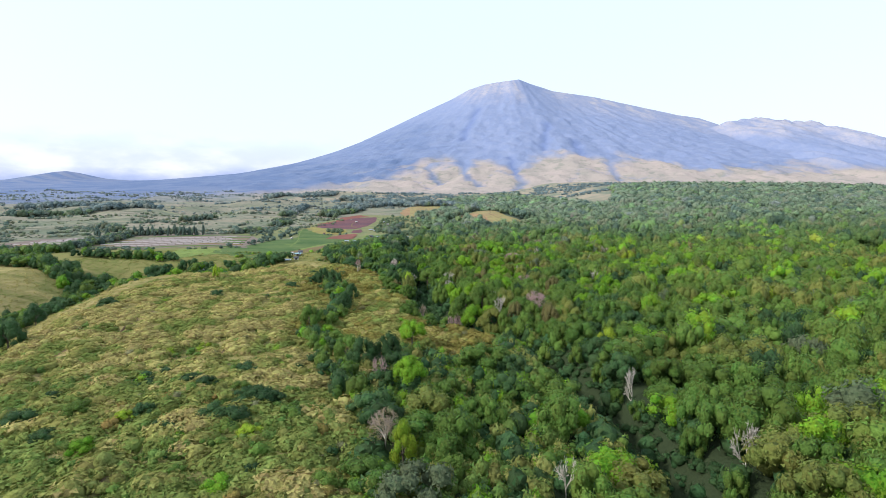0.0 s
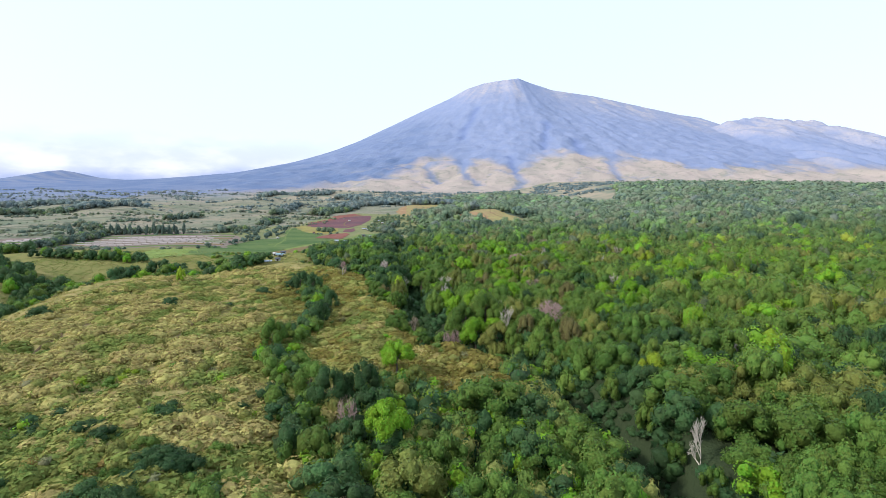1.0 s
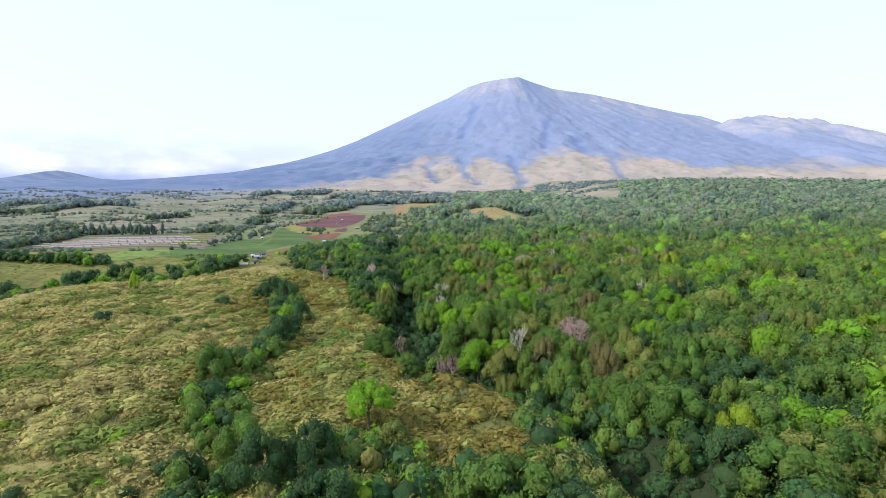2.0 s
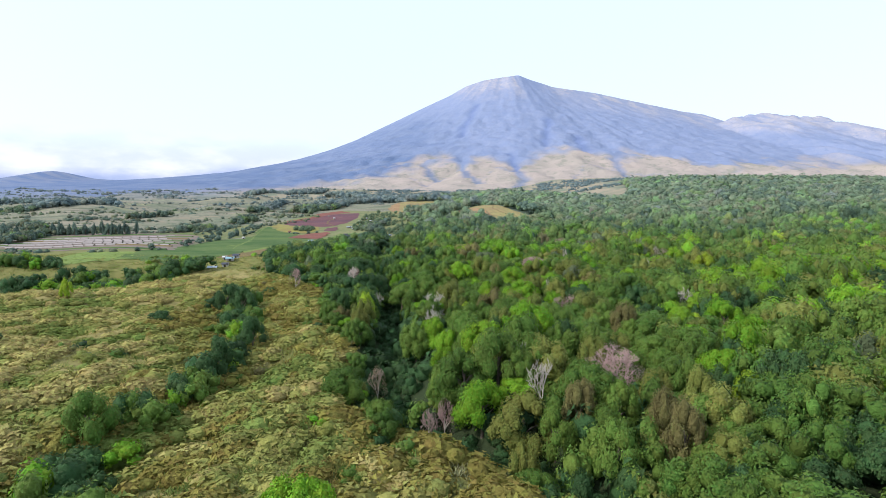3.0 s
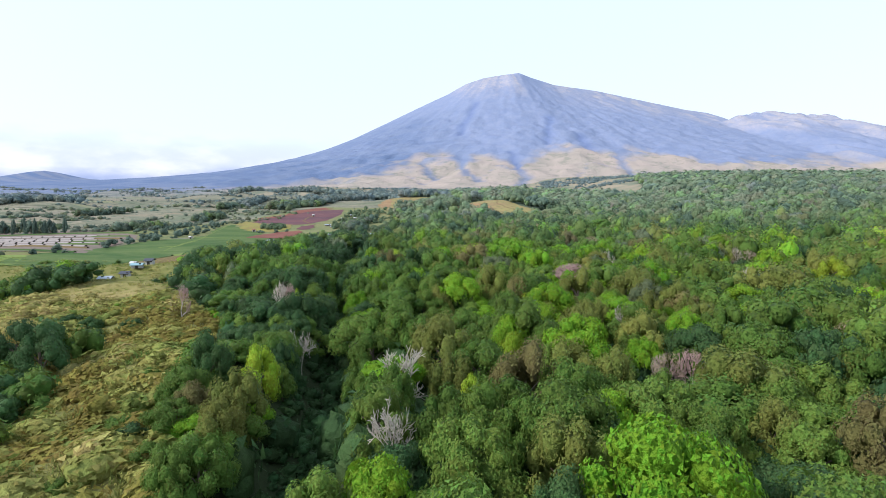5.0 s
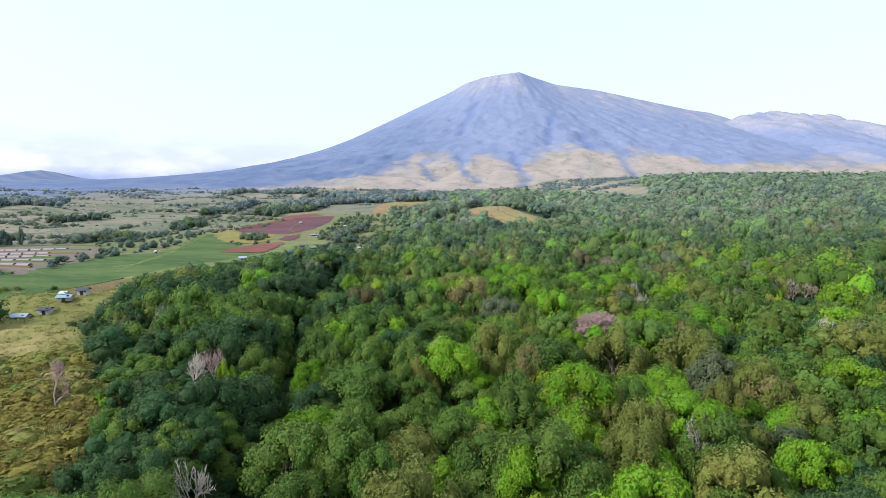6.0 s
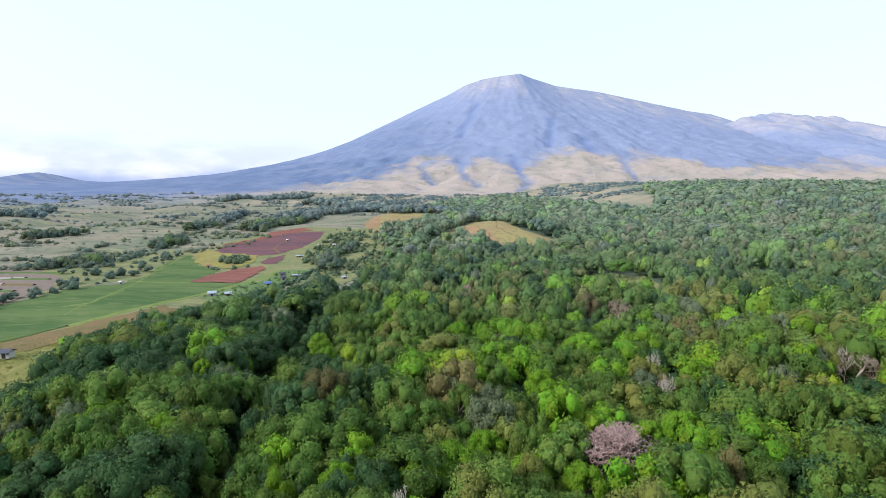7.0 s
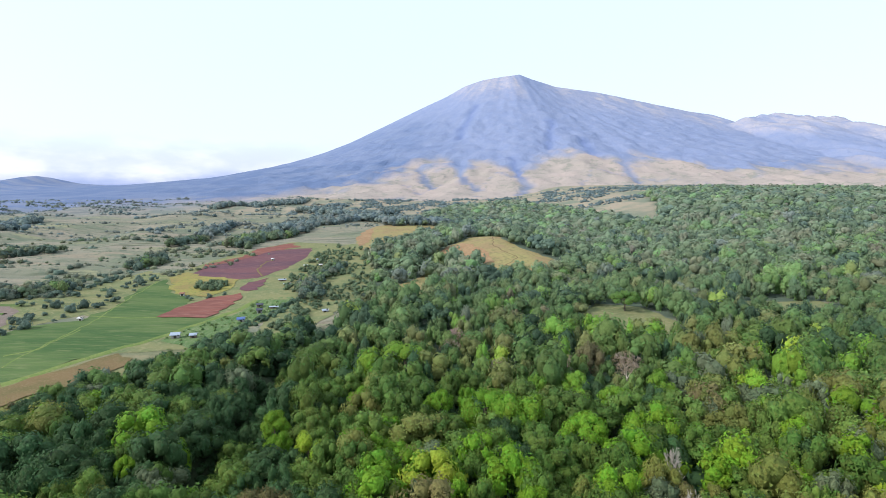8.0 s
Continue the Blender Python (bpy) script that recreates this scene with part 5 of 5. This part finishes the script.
ribbon("grass_bank", [(-97, 343), (-92, 351), (-87, 362), (-84, 371), (-81, 378), (-78, 386), (-74, 407), (-69, 424), (-66, 441)], 3.4, BANK, "bright grassy bank below a field", 0.55)
for line in ([(-107, 355), (-109, 372), (-114, 401), (-125, 440), (-134, 485)], [(-122, 414), (-105, 410), (-94, 411)], [(-114, 364), (-108, 369), (-111, 392)]):
    ribbon("field_path", line, 1.3, BANK, "narrow grassy path across green crops", 0.3)
ribbon("track", [(-83, 496), (-93, 517), (-96, 538), (-92, 542)], 2.0, PALE_SOIL, "pale dirt track across ploughed soil", 0.4)
ribbon("track", [(56, 600), (52, 566), (49, 534), (61, 512), (49, 496)], 1.2, RUT, "worn track over a grassy hill", 0.35)

# ---- field tunnels ----
HOOP = plain("pale_film", (0.33, 0.29, 0.275), 0.6, 0.1, 0.8)


def tunnel_mesh():
    """A low arched cover, 2.4 m wide and 5 m long, open at its ends."""
    bm = bmesh.new()
    rings = []
    for x in (-2.5, 0, 2.5):
        for rad in (1.0, 0.95):
            rings.append([bm.verts.new((1.2 * rad * math.cos(a), x, 0.75 * rad * math.sin(a))) for a in np.linspace(0, math.pi, 9)])
    outer, inner = rings[0::2], rings[1::2]
    for a, b in ((outer[0], outer[1]), (outer[1], outer[2]), (inner[1], inner[0]), (inner[2], inner[1]), (inner[0], outer[0]), (outer[2], inner[2])):
        for k in range(8):
            bm.faces.new((a[k], a[k + 1], b[k + 1], b[k]))
    me = bpy.data.meshes.new("field_tunnel")
    bm.to_mesh(me)
    bm.free()
    return me


tunnel = None
for row in range(5):
    for n in range(30):
        x, y = -306 + 5.6 * n + (row % 2) * 2.2, (366, 378, 391, 404, 418)[row] + 2 * math.sin(n / 4)
        if -262 < x < -248 or x > -146 - 6 * row:
            continue
        m = pose(x, y, float(turf(x, y)) + 0.2, 0, 0, 90 + 3 * math.sin(n * 1.7))
        if tunnel is None:
            tunnel = tagged(part("field_tunnel", tunnel_mesh(), HOOP), "low arched pale film cover over a crop row", "tunnel", "field tunnels")
            tunnel.matrix_basis = m
        else:
            copy_thing(tunnel, m)

# ---- farm buildings ----
ROOFS = {"blue": plain("blue_sheet", (0.10, 0.16, 0.36), 0.45, 0.1, 0.6), "pale": plain("pale_sheet", (0.36, 0.42, 0.50), 0.45, 0.12, 0.6), "cyan": plain("light_blue_sheet", (0.25, 0.40, 0.46), 0.45, 0.1, 0.6), "dark": plain("dark_sheet", (0.07, 0.075, 0.10), 0.5, 0.1, 0.6), "rust": plain("rusty_sheet", (0.30, 0.15, 0.10), 0.7, 0.2, 0.6), "white": plain("white_sheet", (0.55, 0.55, 0.54), 0.5, 0.05, 0.6)}
WALLS = {"white": plain("lime_wash", (0.50, 0.49, 0.46), 0.8, 0.06, 0.8), "wood": plain("boards", (0.24, 0.18, 0.13), 0.85, 0.2, 0.4), "block": plain("blockwork", (0.38, 0.36, 0.34), 0.85, 0.1, 0.5)}
SHUT = plain("dark_wood", (0.06, 0.05, 0.045), 0.7, 0.1, 0.3)


def box(bm, x0, x1, y0, y1, z0, z1):
    v = [bm.verts.new((x, y, z)) for z in (z0, z1) for y in (y0, y1) for x in (x0, x1)]
    for f in ((0, 2, 3, 1), (4, 5, 7, 6), (0, 1, 5, 4), (2, 6, 7, 3), (0, 4, 6, 2), (1, 3, 7, 5)):
        bm.faces.new([v[k] for k in f])


def finish(bm, name):
    me = bpy.data.meshes.new(name)
    bm.to_mesh(me)
    bm.free()
    return me


def make_hut(x, y, w, d, h, turn, roof, wall, label):
    """A small gabled building: walls with a doorway and a window, an overhanging roof."""
    hut = new("farm_hut")
    w, d, h = 0.54 * w, 0.6 * d, 0.60 * h
    hut.matrix_basis = pose(x, y, float(turf(x, y)) - 0.05, 0, 0, turn)
    a, b, t = w / 2, d / 2, 0.15
    bm = bmesh.new()
    box(bm, -a, -0.45, -b, -b + t, 0, h)
    box(bm, 0.45, a, -b, -b + t, 0, h)
    box(bm, -0.45, 0.45, -b, -b + t, min(2.0, h - 0.2), h)
    box(bm, -a, a, b - t, b, 0, h)
    box(bm, -a, -a + t, -b + t, b - t, 0, h)
    box(bm, a - t, a, -b + t, b - t, 0, h)
    for s in (-1, 1):
        g1, g2, top = (s * (a - t), -b, h), (s * (a - t), b, h), (s * (a - t), 0, h + 0.26 * d)
        bm.faces.new([bm.verts.new(q) for q in ((g1, g2, top) if s > 0 else (g2, g1, top))])
    part("wall", finish(bm, "wall"), WALLS[wall], hut)
    bm = bmesh.new()
    e, o, z0, z1 = a + 0.35, b + 0.4, h - 0.1, h + 0.30 * d
    under = [bm.verts.new(q) for q in ((-e, -o, z0), (e, -o, z0), (e, 0, z1), (-e, 0, z1), (e, o, z0), (-e, o, z0))]
    over = [bm.verts.new((v.co.x, v.co.y, v.co.z + 0.09)) for v in under]
    for f in ((0, 1, 2, 3), (3, 2, 4, 5)):
        bm.faces.new([over[k] for k in f])
        bm.faces.new([under[k] for k in reversed(f)])
    for p, q in ((0, 1), (1, 2), (2, 4), (4, 5), (5, 3), (3, 0)):
        bm.faces.new((under[p], under[q], over[q], over[p]))
    part("roof", finish(bm, "roof"), ROOFS[roof], hut)
    bm = bmesh.new()
    box(bm, -0.43, 0.43, -b + 0.04, -b + 0.09, 0.02, min(1.97, h - 0.22))
    part("door", finish(bm, "door"), SHUT, hut)
    bm = bmesh.new()
    box(bm, a * 0.5, a * 0.5 + 0.6, -b - 0.02, -b + 0.03, 0.9, 1.6)
    part("window", finish(bm, "window"), SHUT, hut)
    return tagged(hut, label, "house", "farm huts")


make_hut(-180, 269, 9.5, 5, 2.3, 8, "blue", "white", "long hut with a blue sheet-metal roof among trees")
make_hut(-146, 268, 4.5, 3.5, 2.2, -10, "rust", "wood", "small wooden hut with a rusty roof")
make_hut(-140, 266, 4, 3.2, 2.2, 15, "rust", "white", "small white hut with a rusty roof")
make_hut(-137, 292, 3.2, 2.8, 2.2, 5, "white", "white", "small white shed between trees")
make_hut(-90, 293, 6.0, 3.2, 2.1, 6, "pale", "block", "long low shed with a pale metal roof")
make_hut(-85.5, 295, 4.2, 2.8, 2.0, 4, "dark", "white", "small white hut with a dark roof")
make_hut(-87, 303.5, 5.6, 2.6, 1.7, 8, "cyan", "block", "low shed with a light blue metal roof")
make_hut(-87.5, 311, 4.2, 3.2, 2.3, 4, "dark", "white", "white hut with a dark metal roof")
make_hut(-92, 310, 2.6, 2.2, 2.0, 0, "white", "white", "tiny white shed beside a dark-roofed hut")
make_hut(-73, 384, 4.6, 3.4, 2.3, 14, "pale", "block", "hut with a pale grey metal roof beside a garden")
make_hut(-67, 384, 3.4, 2.6, 2.1, 14, "pale", "wood", "small shed with a pale metal roof beside a garden")
make_hut(-60, 407, 4.4, 3.2, 2.2, 16, "blue", "block", "hut with a dark blue metal roof beside a track")
make_hut(-58, 421, 3.6, 3.0, 2.5, 20, "dark", "block", "hut with a dark roof among crops")
make_hut(-61, 430, 4.2, 2.4, 2.1, 12, "dark", "wood", "wooden hut with a dark roof among crops")
make_hut(-54, 427, 6.0, 1.2, 1.6, 6, "pale", "wood", "long narrow lean-to with a pale roof")
make_hut(-106, 454, 3.0, 2.2, 2.2, 6, "rust", "white", "small white field hut below yellow crops")
make_hut(-121, 407, 2.2, 1.8, 1.9, 0, "white", "white", "tiny white field shelter in green crops")
make_hut(-30, 416, 3.6, 2.2, 1.6, 18, "pale", "block", "low shed with a white roof by a clearing")
make_hut(-92, 542, 2.6, 2.2, 2.0, 0, "white", "block", "tiny white hut on ploughed red soil")
make_hut(-66, 523, 3.0, 2.4, 2.0, 12, "white", "wood", "low shed with a whitish roof on a hill")
make_hut(-57, 524, 3.0, 2.4, 2.0, 12, "white", "wood", "low shed with a whitish roof on a hill")
make_hut(-62, 538, 3.2, 2.0, 2.0, 12, "pale", "wood", "low shed with a pale roof on a hill")
make_hut(-69, 487, 6.5, 1.8, 1.6, 10, "pale", "wood", "long low frame with a pale roof")
make_hut(-63, 476, 6.5, 1.6, 1.6, 10, "pale", "wood", "long low frame with a pale roof")

fx, fy = scatter(-110, -12, 380, 600, 4.0, lambda x, y: inside(x, y, [(-66, 470), (-68, 545), (-60, 590), (-26, 560), (-18, 495), (-22, 440), (-30, 395), (-46, 385), (-46, 440)]) & (value_noise(x / 14, y / 14, 3) > 0.46))
r = 0.9 + 1.3 * g.random(len(fx)) ** 2
stuff("hill_scrub", far_forms, fx, fy, r, r, 0.1, HAZED["mid"], "green shrubs on a grassy knoll beside huts", "shrubs")
fx, fy = scatter(-180, -60, 300, 520, 4.0, lambda x, y: ((along(x, y, [(-150, 345), (-138, 367), (-137, 400), (-131, 431), (-140, 482)]) < 7) | (along(x, y, [(-90, 455), (-98, 448), (-88, 462)]) < 6) | (along(x, y, [(-152, 430), (-168, 470), (-172, 510)]) < 10)) & (g.random(x.shape) < 0.33))
r = 1.1 + 1.4 * g.random(len(fx)) ** 2
stuff("field_scrub", far_forms, fx, fy, r, r * 0.9, 0.1, HAZED["dark"], "rough scrub along the field edges", "shrubs")
# garden crops round the huts
fx, fy = scatter(-84, -40, 374, 440, 2.4, lambda x, y: inside(x, y, [(-76, 380), (-73, 405), (-66, 424), (-66, 441), (-51, 445), (-48, 437), (-52, 410), (-55, 384), (-63, 372)]) & (g.random(x.shape) < 0.55))
r = 0.5 + 0.5 * g.random(len(fx))
stuff("garden_crops", bush_forms, fx, fy, r, r * 1.1, 0.1, HAZED["bright"], "broad-leaved green garden crops", "crops")
fx, fy = scatter(-70, -44, 372, 444, 2.6, lambda x, y: along(x, y, [(-46, 441), (-53, 406), (-56, 384), (-60, 375)]) < 2.6)
r = 1.0 + 0.8 * g.random(len(fx))
stuff("track_hedge", bush_forms, fx, fy, r, r, 0.1, LEAVES["dark"], "dark green hedge beside a dirt track", "hedge")
fx, fy = scatter(-112, -88, 458, 484, 3.0, lambda x, y: np.hypot((x + 100) / 8, (y - 471) / 9) < 1)
r = 1.2 + 1.0 * g.random(len(fx))
stuff("field_copse", far_forms, fx, fy, r, r, 0.1, HAZED["mid"], "clump of green shrubs beside yellow crops", "shrubs")

# ---- cloud bank ----
def make_cloud():
    """A bank of cloud over the far plain, a broad curved sheet."""
    a = np.radians(np.linspace(-62, -2, 90))
    zs = np.linspace(60, 620, 14)
    A, H = np.meshgrid(a, zs)
    V = np.stack([4350 * np.sin(A), 100 + 4350 * np.cos(A), H], -1).reshape(-1, 3)
    m = bpy.data.materials.new("cloud")
    m.use_nodes = True
    nt = m.node_tree
    nt.nodes.remove(nt.nodes["Principled BSDF"])
    geo, sep = nt.nodes.new("ShaderNodeNewGeometry"), nt.nodes.new("ShaderNodeSeparateXYZ")
    nt.links.new(geo.outputs["Position"], sep.inputs[0])
    n = spots(nt, 620.0, 5.0, (1, 1, 2.6), 0.5)
    z = maths(nt, "MULTIPLY_ADD", n, 170.0, sep.outputs[2])
    body = maths(nt, "MULTIPLY", steps(nt, z, 185.0, 235.0), steps(nt, z, 640.0, 360.0))
    east = steps(nt, maths(nt, "MULTIPLY_ADD", n, 900.0, sep.outputs[0]), -200.0, -950.0)
    alpha = maths(nt, "MULTIPLY", body, east)
    em, tr, mix = nt.nodes.new("ShaderNodeEmission"), nt.nodes.new("ShaderNodeBsdfTransparent"), nt.nodes.new("ShaderNodeMixShader")
    nt.links.new(blend(nt, steps(nt, maths(nt, "MULTIPLY_ADD", n, 120.0, z), 250.0, 400.0), (0.36, 0.45, 0.72), blend(nt, steps(nt, n, 0.40, 0.62), (0.74, 0.80, 0.90), (0.96, 0.97, 0.97))), em.inputs[0])
    nt.links.new(maths(nt, "MULTIPLY", alpha, 0.98), mix.inputs[0])
    nt.links.new(tr.outputs[0], mix.inputs[1])
    nt.links.new(em.outputs[0], mix.inputs[2])
    nt.links.new(mix.outputs[0], nt.nodes["Material Output"].inputs[0])
    ob = part("cloud_bank", mesh_of("cloud_bank", V, grid_faces(90, 14), True), m)
    ob.visible_shadow = False
    return tagged(ob, "low white cloud bank over the far plain", "cloud", kind="structure")


make_cloud()
